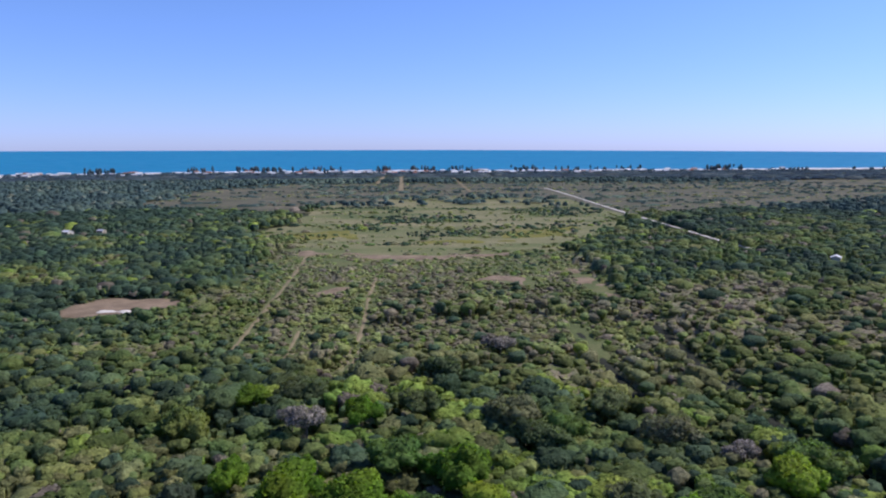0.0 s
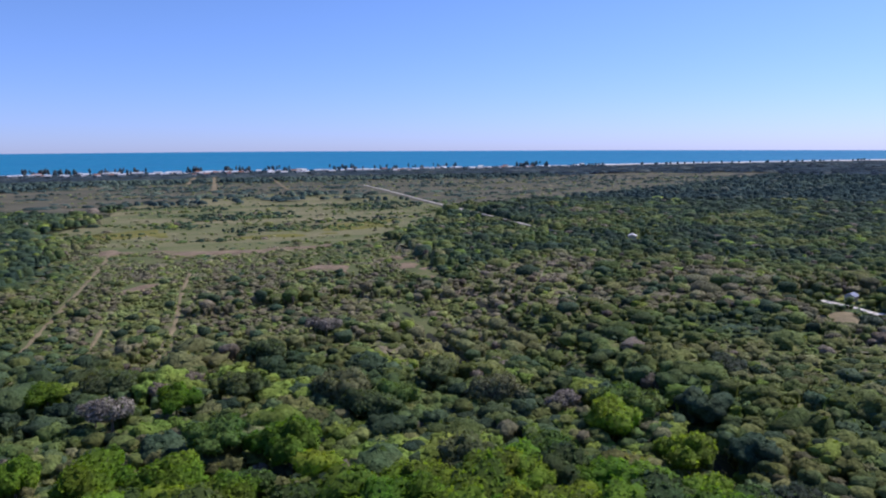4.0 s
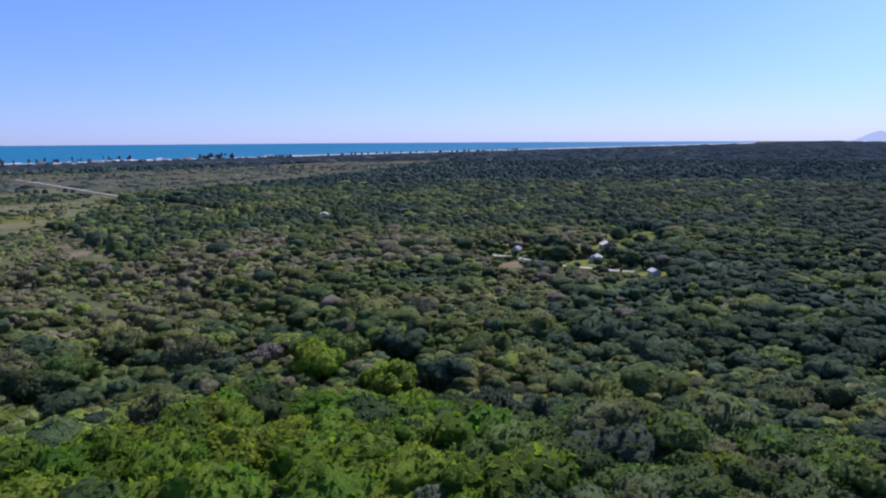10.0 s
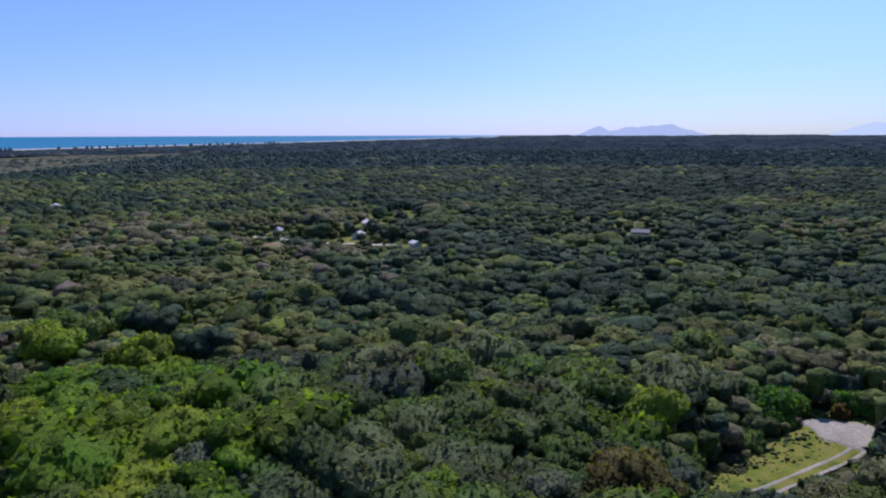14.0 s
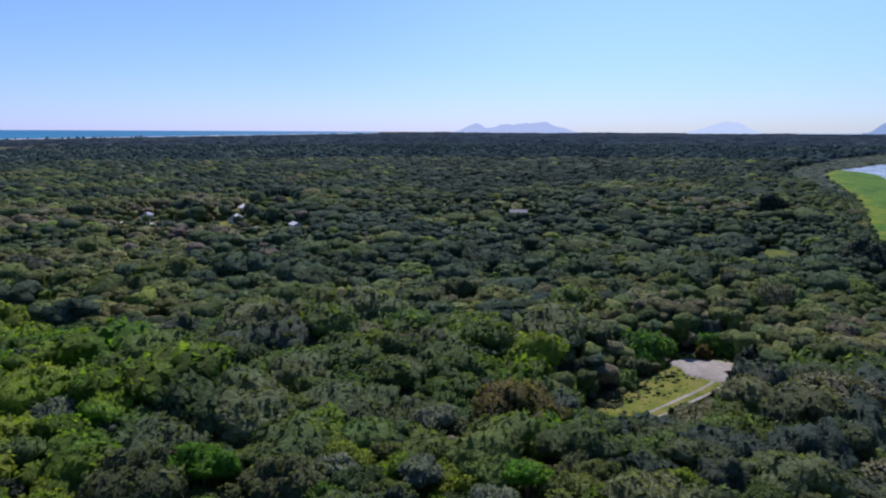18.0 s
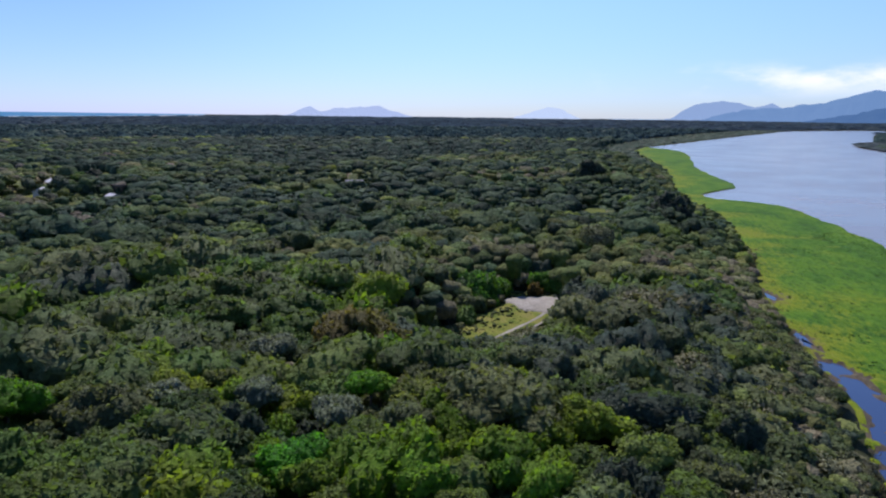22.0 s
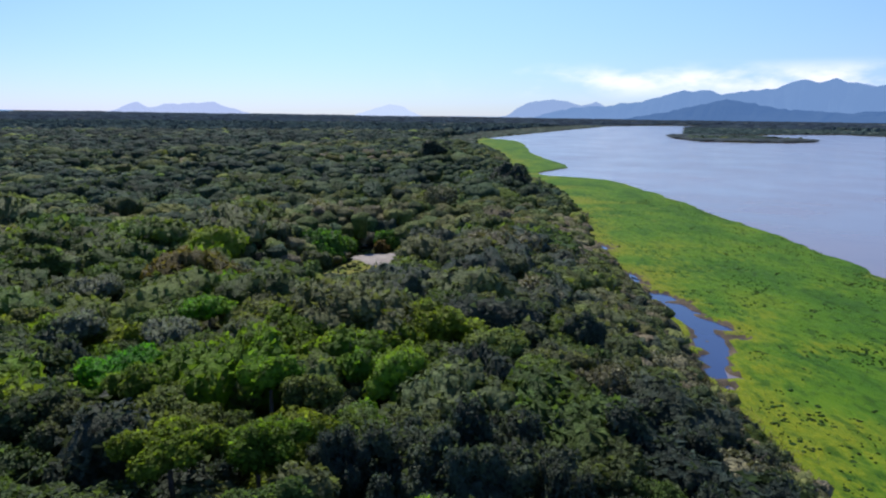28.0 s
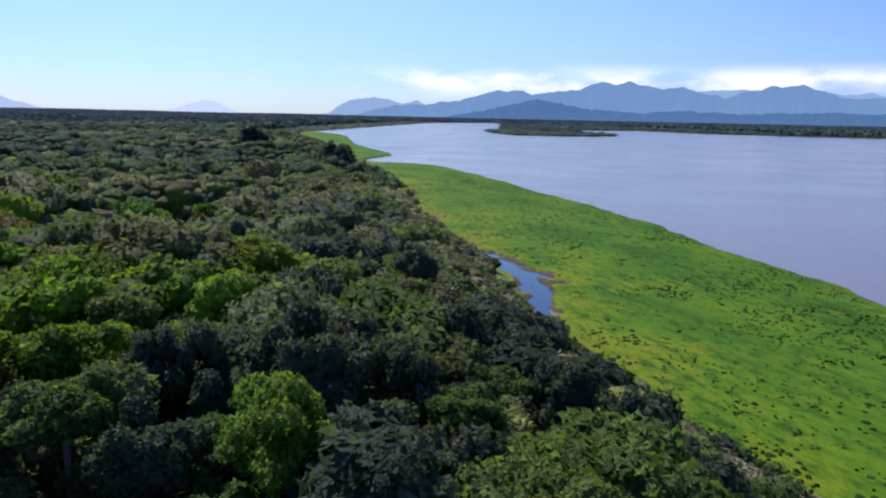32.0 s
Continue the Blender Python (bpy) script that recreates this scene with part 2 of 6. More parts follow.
def water(name, deep, shallow, rough, spec, ripple, size, stretch=(1, 1, 1), metal=0.0):
    m, add, link, out = material(name)
    geo = add("ShaderNodeNewGeometry")
    mp = add("ShaderNodeMapping")
    mp.inputs["Scale"].default_value = stretch
    link(geo.outputs["Position"], mp.inputs["Vector"])
    big = add("ShaderNodeTexNoise", Scale=0.004, Detail=5.0)
    link(mp.outputs[0], big.inputs["Vector"])
    small = add("ShaderNodeTexNoise", Scale=size, Detail=4.0)
    link(mp.outputs[0], small.inputs["Vector"])
    pick = ramp(add, [(0.35, deep), (0.65, shallow)])
    streak = add("ShaderNodeTexNoise", Scale=0.022, Detail=4.0, Roughness=0.55)
    link(mp.outputs[0], streak.inputs["Vector"])
    both = add("ShaderNodeMix")
    both.inputs["Factor"].default_value = 0.45
    link(big.outputs["Fac"], both.inputs["A"])
    link(streak.outputs["Fac"], both.inputs["B"])
    link(both.outputs["Result"], pick.inputs[0])
    p = add("ShaderNodeBsdfPrincipled")
    calm = add("ShaderNodeMapRange")
    for key, value in (("From Min", 0.35), ("From Max", 0.65), ("To Min", rough * 0.85), ("To Max", rough * 1.2)):
        calm.inputs[key].default_value = value
    link(streak.outputs["Fac"], calm.inputs["Value"])
    link(calm.outputs["Result"], p.inputs["Roughness"])
    p.inputs["Specular IOR Level"].default_value = spec
    p.inputs["IOR"].default_value = 1.33
    link(pick.outputs[0], p.inputs["Base Color"])
    b = add("ShaderNodeBump", Strength=ripple, Distance=0.2)
    link(small.outputs["Fac"], b.inputs["Height"])
    link(b.outputs[0], p.inputs["Normal"])
    link(p.outputs[0], out.inputs["Surface"])
    return m


def plain(name, colour, rough=0.7, metal=0.0, vary=0.25, scale=2.0):
    """Paint, wood, tile or cloth with stains and a fine grain."""
    m, add, link, out = material(name)
    geo = add("ShaderNodeNewGeometry")
    n = add("ShaderNodeTexNoise", Scale=scale, Detail=6.0, Roughness=0.65)
    link(geo.outputs["Position"], n.inputs["Vector"])
    pick = ramp(add, [(0.25, tuple(c * (1 - vary) for c in colour)), (0.7, tuple(min(1, c * (1 + vary * 0.4)) for c in colour))])
    link(n.outputs["Fac"], pick.inputs[0])
    p = add("ShaderNodeBsdfPrincipled", Roughness=rough, Metallic=metal)
    link(pick.outputs[0], p.inputs["Base Color"])
    b = add("ShaderNodeBump", Strength=0.15, Distance=0.02)
    link(n.outputs["Fac"], b.inputs["Height"])
    link(b.outputs[0], p.inputs["Normal"])
    link(p.outputs[0], out.inputs["Surface"])
    return m


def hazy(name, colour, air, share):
    """A far range seen through kilometres of air: wooded slopes, with the air's haze painted on as emission."""
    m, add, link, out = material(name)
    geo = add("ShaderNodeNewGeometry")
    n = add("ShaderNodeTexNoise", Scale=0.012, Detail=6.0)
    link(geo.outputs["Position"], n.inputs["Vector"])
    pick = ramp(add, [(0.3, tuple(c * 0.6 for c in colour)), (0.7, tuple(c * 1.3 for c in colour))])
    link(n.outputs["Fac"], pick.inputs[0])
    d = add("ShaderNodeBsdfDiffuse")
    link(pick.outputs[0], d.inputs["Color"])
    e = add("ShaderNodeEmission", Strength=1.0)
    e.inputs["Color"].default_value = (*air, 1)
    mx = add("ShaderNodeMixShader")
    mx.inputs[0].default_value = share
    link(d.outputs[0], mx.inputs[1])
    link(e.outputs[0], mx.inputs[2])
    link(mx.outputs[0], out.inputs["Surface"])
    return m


M_GROUND = earth("woodland_floor", [(0.3, (0.028, 0.034, 0.014)), (0.5, (0.044, 0.050, 0.020)), (0.7, (0.064, 0.064, 0.030))], 0.02, 0.8)
M_MEADOW = earth("dry_meadow", [(0.25, (0.071, 0.094, 0.032)), (0.42, (0.128, 0.143, 0.053)), (0.58, (0.205, 0.186, 0.092)), (0.8, (0.291, 0.247, 0.138))], 0.02, 0.5, along=0.35)
M_HEATH = earth("brown_heath", [(0.25, (0.055, 0.060, 0.033)), (0.5, (0.106, 0.100, 0.062)), (0.75, (0.161, 0.140, 0.092))], 0.018, 0.4, along=0.3)
M_GRASS = earth("yellow_grass", [(0.3, (0.065, 0.107, 0.016)), (0.45, (0.147, 0.176, 0.023)), (0.56, (0.216, 0.214, 0.041)), (0.7, (0.194, 0.158, 0.064))], 0.28, 2.6)
M_SAND = earth("pale_sand", [(0.3, (0.275, 0.249, 0.207)), (0.6, (0.389, 0.355, 0.306)), (0.8, (0.470, 0.444, 0.396))], 0.12, 2.0)
M_SCRUBGRASS = earth("scrub_grass", [(0.25, (0.065, 0.083, 0.030)), (0.5, (0.103, 0.122, 0.043)), (0.75, (0.173, 0.160, 0.070))], 0.03, 0.8)
M_REDSAND = earth("pinkish_sand", [(0.3, (0.16, 0.130, 0.072)), (0.6, (0.26, 0.208, 0.118)), (0.8, (0.37, 0.30, 0.18))], 0.1, 1.2)
M_PINKSAND = earth("pinkish_bare_sand", [(0.3, (0.15, 0.108, 0.070)), (0.6, (0.25, 0.184, 0.118)), (0.8, (0.35, 0.27, 0.18))], 0.1, 1.2)
M_WHITESAND = earth("white_track_sand", [(0.3, (0.52, 0.48, 0.41)), (0.7, (0.76, 0.71, 0.62))], 0.1, 2.0)
M_BEACH = earth("beach_sand", [(0.3, (0.56, 0.51, 0.45)), (0.7, (0.74, 0.69, 0.62))], 0.02, 0.5)
M_MARSH = marsh_cover("floating_meadow")
M_SEDGE = foliage("dry_sedge", [(0.0, (0.075, 0.080, 0.035)), (0.5, (0.125, 0.115, 0.062)), (1.0, (0.165, 0.150, 0.085))], source="tint", through_light=0.3)
M_MUD = earth("pool_mud", [(0.3, (0.05, 0.045, 0.03)), (0.7, (0.15, 0.12, 0.08))], 0.3, 2.0)
M_SEA = water("sea_water", (0.0075, 0.138, 0.27), (0.011, 0.188, 0.305), 0.5, 0.12, 0.2, 0.2, (1, 3, 1))
M_LAKE = water("lake_water", (0.172, 0.152, 0.172), (0.228, 0.200, 0.220), 0.2, 0.5, 0.12, 0.6, (1, 1, 1))
M_POOL = water("pool_water", (0.025, 0.045, 0.12), (0.04, 0.07, 0.17), 0.05, 0.5, 0.03, 1.5)
M_FOAM = plain("sea_foam", (0.8, 0.82, 0.84), 0.8, vary=0.2, scale=0.05)
M_BARK = plain("grey_bark", (0.16, 0.13, 0.10), 0.9, vary=0.4, scale=6)
M_DRYTWIG = foliage("dry_twigs", [(0.0, (0.128, 0.138, 0.074)), (0.5, (0.160, 0.160, 0.096)), (1.0, (0.112, 0.134, 0.066))], shine=0.1, through_light=0.2)
BRIGHT = [(0.0, (0.100, 0.190, 0.019)), (0.35, (0.130, 0.216, 0.022)), (0.7, (0.178, 0.236, 0.028)), (1.0, (0.074, 0.168, 0.022))]
MIDDLE = [(0.0, (0.046, 0.078, 0.032)), (0.2, (0.082, 0.130, 0.038)), (0.45, (0.118, 0.170, 0.042)), (0.62, (0.084, 0.152, 0.038)), (0.8, (0.148, 0.188, 0.050)), (1.0, (0.060, 0.112, 0.040))]
OLIVE = [(0.0, (0.090, 0.124, 0.050)), (0.4, (0.118, 0.146, 0.062)), (0.7, (0.080, 0.112, 0.054)), (0.88, (0.120, 0.142, 0.060)), (1.0, (0.140, 0.150, 0.078))]
DARK = [(0.0, (0.042, 0.066, 0.045)), (0.5, (0.057, 0.084, 0.055)), (1.0, (0.070, 0.092, 0.057))]
M_BRIGHT = foliage("bright_leaves", BRIGHT, through_light=0.45)
M_MIDDLE = foliage("green_leaves", MIDDLE)
M_OLIVE = foliage("olive_leaves", OLIVE)
M_DARK = foliage("dark_leaves", DARK, shine=0.15)
M_BROWN = foliage("brownish_leaves", [(0.0, (0.108, 0.096, 0.028)), (1.0, (0.118, 0.104, 0.032))])
M_VIVID = foliage("fresh_green_leaves", [(0.0, (0.080, 0.180, 0.028)), (1.0, (0.105, 0.205, 0.032))])
M_FRESH = foliage("vivid_leaves", [(0.0, (0.075, 0.215, 0.020)), (1.0, (0.105, 0.235, 0.024))], through_light=0.45)
M_ORANGE = foliage("orange_blossom", [(0.0, (0.13, 0.095, 0.028)), (1.0, (0.15, 0.105, 0.03))])
MIXED = [(0.0, (0.040, 0.068, 0.046)), (0.2, (0.068, 0.104, 0.055)), (0.4, (0.116, 0.156, 0.048)), (0.55, (0.163, 0.180, 0.060)),
         (0.7, (0.175, 0.164, 0.101)), (0.85, (0.221, 0.189, 0.125)), (0.93, (0.180, 0.246, 0.050)), (1.0, (0.187, 0.158, 0.123))]
M_WOODS = foliage("woodland_leaves", MIXED, source="tint", spread=0.38, shine=0.04, through_light=0.28, rough=0.58, fine=0.95, gain=1.15)
M_LAWN = earth("mown_lawn", [(0.3, (0.076, 0.104, 0.016)), (0.55, (0.128, 0.152, 0.024)), (0.75, (0.178, 0.176, 0.040))], 0.1, 1.5)
M_PASTURE = earth("pasture_grass", [(0.3, (0.105, 0.108, 0.022)), (0.5, (0.165, 0.155, 0.030)), (0.75, (0.215, 0.185, 0.055))], 0.03, 0.6, along=0.4)
# ditch soil darkened to carry the deep shade between the trees
M_DITCH = earth("ditch_soil_painted_shade", [(0.3, (0.012, 0.015, 0.010)), (0.7, (0.03, 0.032, 0.02))], 0.2, 1.5)
M_TUSSOCK = foliage("water_plants", [(0.0, (0.026, 0.072, 0.009)), (0.5, (0.044, 0.102, 0.010)), (1.0, (0.072, 0.13, 0.012))], source="tint")
M_REED = earth("reed_bed", [(0.3, (0.024, 0.040, 0.016)), (0.6, (0.036, 0.055, 0.023)), (0.8, (0.051, 0.068, 0.031))], 0.02, 0.6)
M_PALM = foliage("palm_fronds", [(0.0, (0.13, 0.20, 0.04)), (1.0, (0.19, 0.24, 0.05))], through_light=0.4)
M_PALETWIG = foliage("pale_bare_twigs", [(0.0, (0.20, 0.182, 0.160)), (1.0, (0.26, 0.232, 0.205))], shine=0.1, through_light=0.15)
M_SILVER = foliage("silvery_leaves", [(0.0, (0.140, 0.178, 0.112)), (1.0, (0.185, 0.212, 0.140))], through_light=0.3)
# needle colour lightened and blued for the haze over the far beach
M_PINE = foliage("beach_pine_needles_in_haze", [(0.0, (0.054, 0.076, 0.089)), (1.0, (0.078, 0.100, 0.108))], through_light=0.2)
M_SHEET = plain("weathered_grey_sheet", (0.13, 0.13, 0.16), 0.6, vary=0.3)
M_BLUEROOF = plain("faded_blue_roof", (0.10, 0.13, 0.24), 0.6, vary=0.3)
# distance haze is put into both leaf ramps: bluer than the near woods
M_FARWOODS = foliage("far_woodland_leaves_in_haze", [(0.0, (0.035, 0.052, 0.068)), (0.4, (0.052, 0.071, 0.080)), (1.0, (0.082, 0.097, 0.095))], source="tint", spread=0.3, shine=0.0, through_light=0.05)
M_MIDWOODS = foliage("distant_woodland_leaves_in_haze", [(0.0, (0.049, 0.076, 0.072)), (0.4, (0.087, 0.119, 0.089)), (1.0, (0.156, 0.171, 0.131))], source="tint", spread=0.3, shine=0.0, through_light=0.1)
M_WHITEWALL = plain("white_render", (0.58, 0.55, 0.50), 0.85, vary=0.35)
M_CREAMWALL = plain("cream_render", (0.55, 0.47, 0.36), 0.85)
M_GREYROOF = plain("fibre_cement_roof", (0.42, 0.42, 0.43), 0.8, vary=0.35)
M_WHITEROOF = plain("white_metal_roof", (0.62, 0.61, 0.60), 0.6, vary=0.3)
M_SLATE = plain("pale_slate_roof", (0.19, 0.19, 0.215), 0.8, vary=0.35)
M_TILEROOF = plain("clay_tile_roof", (0.28, 0.12, 0.07), 0.85, vary=0.35)
M_WOOD = plain("weathered_timber", (0.22, 0.17, 0.12), 0.85, vary=0.4)
M_GLASS = plain("dark_window_glass", (0.03, 0.035, 0.04), 0.08, vary=0.1)
# blue haze is emitted by the slopes themselves, paler for farther ranges
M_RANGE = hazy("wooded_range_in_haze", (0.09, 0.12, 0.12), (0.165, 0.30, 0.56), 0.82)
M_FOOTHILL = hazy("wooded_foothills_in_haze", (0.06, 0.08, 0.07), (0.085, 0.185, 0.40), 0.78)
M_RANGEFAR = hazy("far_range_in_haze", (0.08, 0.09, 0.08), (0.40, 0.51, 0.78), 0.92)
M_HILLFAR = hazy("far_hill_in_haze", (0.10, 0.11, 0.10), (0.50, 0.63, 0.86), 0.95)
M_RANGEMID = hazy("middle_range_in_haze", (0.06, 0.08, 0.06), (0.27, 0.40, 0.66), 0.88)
# ---- tools for shapes ----
rng = np.random.default_rng(7)


def mesh_from(name, verts, faces, materials, smooth=False, tint=None, slots=None):
    """A mesh out of arrays; faces all have the same number of corners."""
    verts, faces = np.asarray(verts, np.float32), np.asarray(faces, np.int32)
    me = bpy.data.meshes.new(name)
    k = faces.shape[1]
    me.vertices.add(len(verts))
    me.vertices.foreach_set("co", verts.ravel())
    me.loops.add(faces.size)
    me.loops.foreach_set("vertex_index", faces.ravel())
    me.polygons.add(len(faces))
    me.polygons.foreach_set("loop_start", np.arange(0, faces.size, k, dtype=np.int32))
    for m in materials:
        me.materials.append(m)
    if slots is not None:
        me.polygons.foreach_set("material_index", np.asarray(slots, np.int32))
    me.polygons.foreach_set("use_smooth", np.full(len(faces), smooth))
    if tint is not None:
        a = me.attributes.new("tint", "FLOAT", "POINT")
        a.data.foreach_set("value", np.asarray(tint, np.float32))
    me.update(calc_edges=True)
    return me


def part(name, bm, mat, parent=None, label=""):
    """A bmesh becomes one mesh object, under a thing or a part."""
    me = bpy.data.meshes.new(name)
    bm.to_mesh(me)
    bm.free()
    me.materials.append(mat)
    ob = new(name, me)
    ob.parent = parent
    if label:
        tagged(ob, label)
    return ob


def box(x0, y0, z0, x1, y1, z1, bevel=0.02):
    bm = bmesh.new()
    bmesh.ops.create_cube(bm, size=1, matrix=Matrix.Translation(((x0 + x1) / 2, (y0 + y1) / 2, (z0 + z1) / 2)) @ Matrix.Diagonal((x1 - x0, y1 - y0, z1 - z0, 1)))
    if bevel:
        bmesh.ops.bevel(bm, geom=bm.edges[:], offset=bevel, segments=1, affect="EDGES")
    return bm


def empty(name):
    ob = new(name)
    ob.empty_display_size = 0.5
    return ob


def value_noise(x, y, scale, seed=0):
    """Smooth noise from 0 to 1 for arrays of places."""
    x, y = np.asarray(x, float) / scale + 1000.3, np.asarray(y, float) / scale + 1000.7
    i, j = np.floor(x).astype(np.int64), np.floor(y).astype(np.int64)
    u, v = x - i, y - j
    u, v = u * u * (3 - 2 * u), v * v * (3 - 2 * v)

    def h(a, b):
        n = (a * 374761393 + b * 668265263 + seed * 1442695041) & 0x7FFFFFFF
        n = ((n ^ (n >> 13)) * 1274126177) & 0x7FFFFFFF
        return ((n ^ (n >> 16)) & 0xFFFF) / 65535.0
    return (h(i, j) * (1 - u) + h(i + 1, j) * u) * (1 - v) + (h(i, j + 1) * (1 - u) + h(i + 1, j + 1) * u) * v


def inside(x, y, poly):
    """Which places lie in a polygon."""
    x, y = np.asarray(x, float), np.asarray(y, float)
    res = np.zeros(x.shape, bool)
    for (x0, y0), (x1, y1) in zip(poly, poly[1:] + poly[:1]):
        cross = ((y0 > y) != (y1 > y)) & (x < (x1 - x0) * (y - y0) / ((y1 - y0) or 1e-9) + x0)
        res ^= cross
    return res


def line_distance(x, y, line, closed=False):
    """How far places lie from a broken line."""
    x, y = np.asarray(x, float), np.asarray(y, float)
    best = np.full(x.shape, 1e9)
    pts = line + line[:1] if closed else line
    for (x0, y0), (x1, y1) in zip(pts, pts[1:]):
        dx, dy = x1 - x0, y1 - y0
        s = np.clip(((x - x0) * dx + (y - y0) * dy) / (dx * dx + dy * dy + 1e-9), 0, 1)
        best = np.minimum(best, np.hypot(x - x0 - s * dx, y - y0 - s * dy))
    return best


# ---- the plan ----
HOME = (1.0, 6.4)
EDGE_HEADINGS, EDGE_HEIGHTS = [-180, -40, 0, 30, 60, 90, 130, 180], [62, 65, 64, 50, 31, 13, 3, 3]
BANK = [(-400, -18), (-60, -20), (0, -23), (35, -25), (42, -24), (59, -25.5), (69, -25.5), (80, -27), (96, -31), (112, -31), (126, -32), (143, -33.5), (160, -35),
        (180, -39), (200, -43.5), (232, -47), (266, -49.5), (300, -47), (328, -44), (400, -50), (500, -58), (650, -60), (800, -62), (900, -82)]
MARSH_EDGE = [(-400, -19), (-220, -40), (0, -58), (40, -64), (70, -71.5), (90, -76), (114, -78), (142, -82), (170, -84.5), (200, -84), (245, -86), (300, -85.5), (322, -84), (334, -76),
              (343, -62), (352, -57.5), (366, -58), (385, -70), (404, -81), (424, -84.5), (452, -83), (500, -84), (558, -85), (650, -97), (740, -108), (815, -111), (860, -100), (900, -84)]
LAKE = [(-400, -18), (-60, -20), (0, -23), (35, -25), (59, -25.5), (80, -27), (96, -31), (126, -32), (160, -35), (200, -43.5), (266, -49.5), (328, -44), (400, -50), (500, -58),
        (650, -60), (800, -62), (900, -82), (1120, -172), (1500, -330), (1929, -519), (2120, -760), (2077, -860), (1841, -705), (1419, -530), (1110, -412), (1130, -520), (1192, -638), (1215, -735), (1055, -737), (990, -767), (905, -860), (850, -940),
        (700, -1100), (400, -1300), (0, -1400), (-500, -1200)]
ISLAND = [(1090, -384), (980, -350), (850, -334), (824, -385), (822, -430), (850, -470), (890, -500), (920, -490), (1010, -500), (1130, -450)]
POOL = [(124, -33), (116, -35), (108, -37.2), (99, -37), (91, -36.4), (86, -34.5), (82, -31), (77, -29.5), (75, -27), (73, -26), (76, -26), (82, -28), (90, -30.5), (100, -31.2), (112, -31.5)]
POOLS = [POOL, [(166, -36.2), (160, -38), (153, -37.5), (152, -35), (160, -34.8)], [(134, -34), (128, -35.2), (125, -34.2), (129, -33)]]
FIELD = [(-195, 676), (-165, 780), (-170, 1040), (-40, 1230), (200, 1150), (225, 900), (205, 795), (160, 690), (107, 594), (60, 530), (-60, 518), (-110, 566), (-150, 620)]
HEATH = [(-430, 1000), (-470, 1300), (-350, 1560), (100, 1610), (560, 1600), (1004, 1700), (1250, 1500), (715, 1130), (396, 953), (270, 880), (228, 900), (205, 1150), (-40, 1235), (-172, 1042), (-210, 880)]
OPEN_LAND = [(-195, 676), (-210, 880), (-430, 1000), (-470, 1300), (-350, 1560), (100, 1610), (560, 1600), (1004, 1700), (1250, 1500), (715, 1130), (396, 953), (270, 880), (215, 795), (165, 690), (112, 594),
             (88, 470), (-95, 470), (-128, 540), (-160, 620)]
SANDS = [[(-76, 564), (-52, 530), (0, 537), (53, 549), (50, 564), (4, 552), (-40, 560)], [(24, 447), (33, 462), (45, 464), (57, 452), (53, 425), (43, 426), (36, 444)],
         [(87, 488), (95, 464), (96, 433), (100, 392), (93, 382), (87, 399), (85, 436)], [(-200, 362), (-190, 390), (-150, 397), (-140, 373), (-158, 352), (-184, 343)],
         [(-112, 548), (-97, 552), (-92, 572), (-110, 578)], [(-75, 400), (-58, 405), (-55, 425), (-72, 428)]]
TRACKS = [([(-106, 560), (-98, 465), (-92, 366), (-89, 310), (-86, 270)], 2.8), ([(-43, 470), (-42, 393), (-38, 341), (-37, 300)], 2.6),
          ([(-66, 320), (-62, 262)], 1.8), ([(-35, 278), (-37, 244)], 1.8)]
WHITE_ROAD = ([(200, 1420), (209, 1353), (221, 1163), (230, 952), (236, 839), (243, 738), (246, 647), (252, 590), (262, 520)], 3.6)
BEACH_ROADS = [([(-142, 1560), (-152, 1850)], 8.0), ([(-78, 1340), (-106, 1850)], 8.0), ([(50, 1310), (26, 1800)], 5.0)]
DITCHES = [([(60, 330), (63, 296), (63, 255), (65, 225)], 5.0), ([(100, 330), (98, 261), (99, 215), (104, 186), (104, 162), (98, 141), (93, 123), (91, 112), (90, 99)], 5.2)]
CLEARING = [(101, 28.5), (106, 27.5), (113, 26), (120, 23.5), (127, 21), (134, 18), (140, 18.5), (147, 16), (149, 12), (147, 7.5), (140, 6.5), (132, 6.8), (124, 9.8), (117, 12.5), (110, 16.5), (103, 23)]
YARD = [(138.5, 17.4), (141.5, 15.6), (143.2, 13.5), (143.5, 10), (141.5, 8.2), (137, 7.2), (131, 8.2), (130.5, 9.6), (133.5, 12), (134, 14.5), (136.5, 16)]
RUTS = [(136, 8.6), (131, 9.0), (126, 11.0), (121, 13.7), (114, 17), (108, 19.8), (102, 24)]
LOTS = [[(262, 226), (262, 240), (272, 244), (285, 241), (286, 226), (272, 222)], [(308, 250), (314, 268), (332, 272), (334, 256), (320, 246)], [(262, 186), (262, 200), (280, 202), (282, 190)],
        [(265, 274), (265, 288), (277, 288), (277, 274)], [(284, 516), (284, 530), (298, 532), (298, 518)], [(-376, 690), (-376, 706), (-356, 706), (-356, 690)], [(-346, 700), (-346, 714), (-330, 714), (-330, 700)],
        [(350, 106), (350, 124), (364, 126), (364, 106)]]
VILLAGE_ROAD = [(256, 292), (258, 277), (260, 268), (259, 258), (258, 246), (259, 236), (263, 226), (266, 214), (271, 204)]
LAWNS = [[(334, 260), (350, 273), (384, 288), (404, 286), (376, 266), (348, 254)], [(310, 28), (322, 27), (322, 18), (311, 20)],
         [(290, 0), (292, -6), (276, -8), (264, -5), (274, -1)], [(350, 125), (358, 104), (346, 100), (340, 118)]]
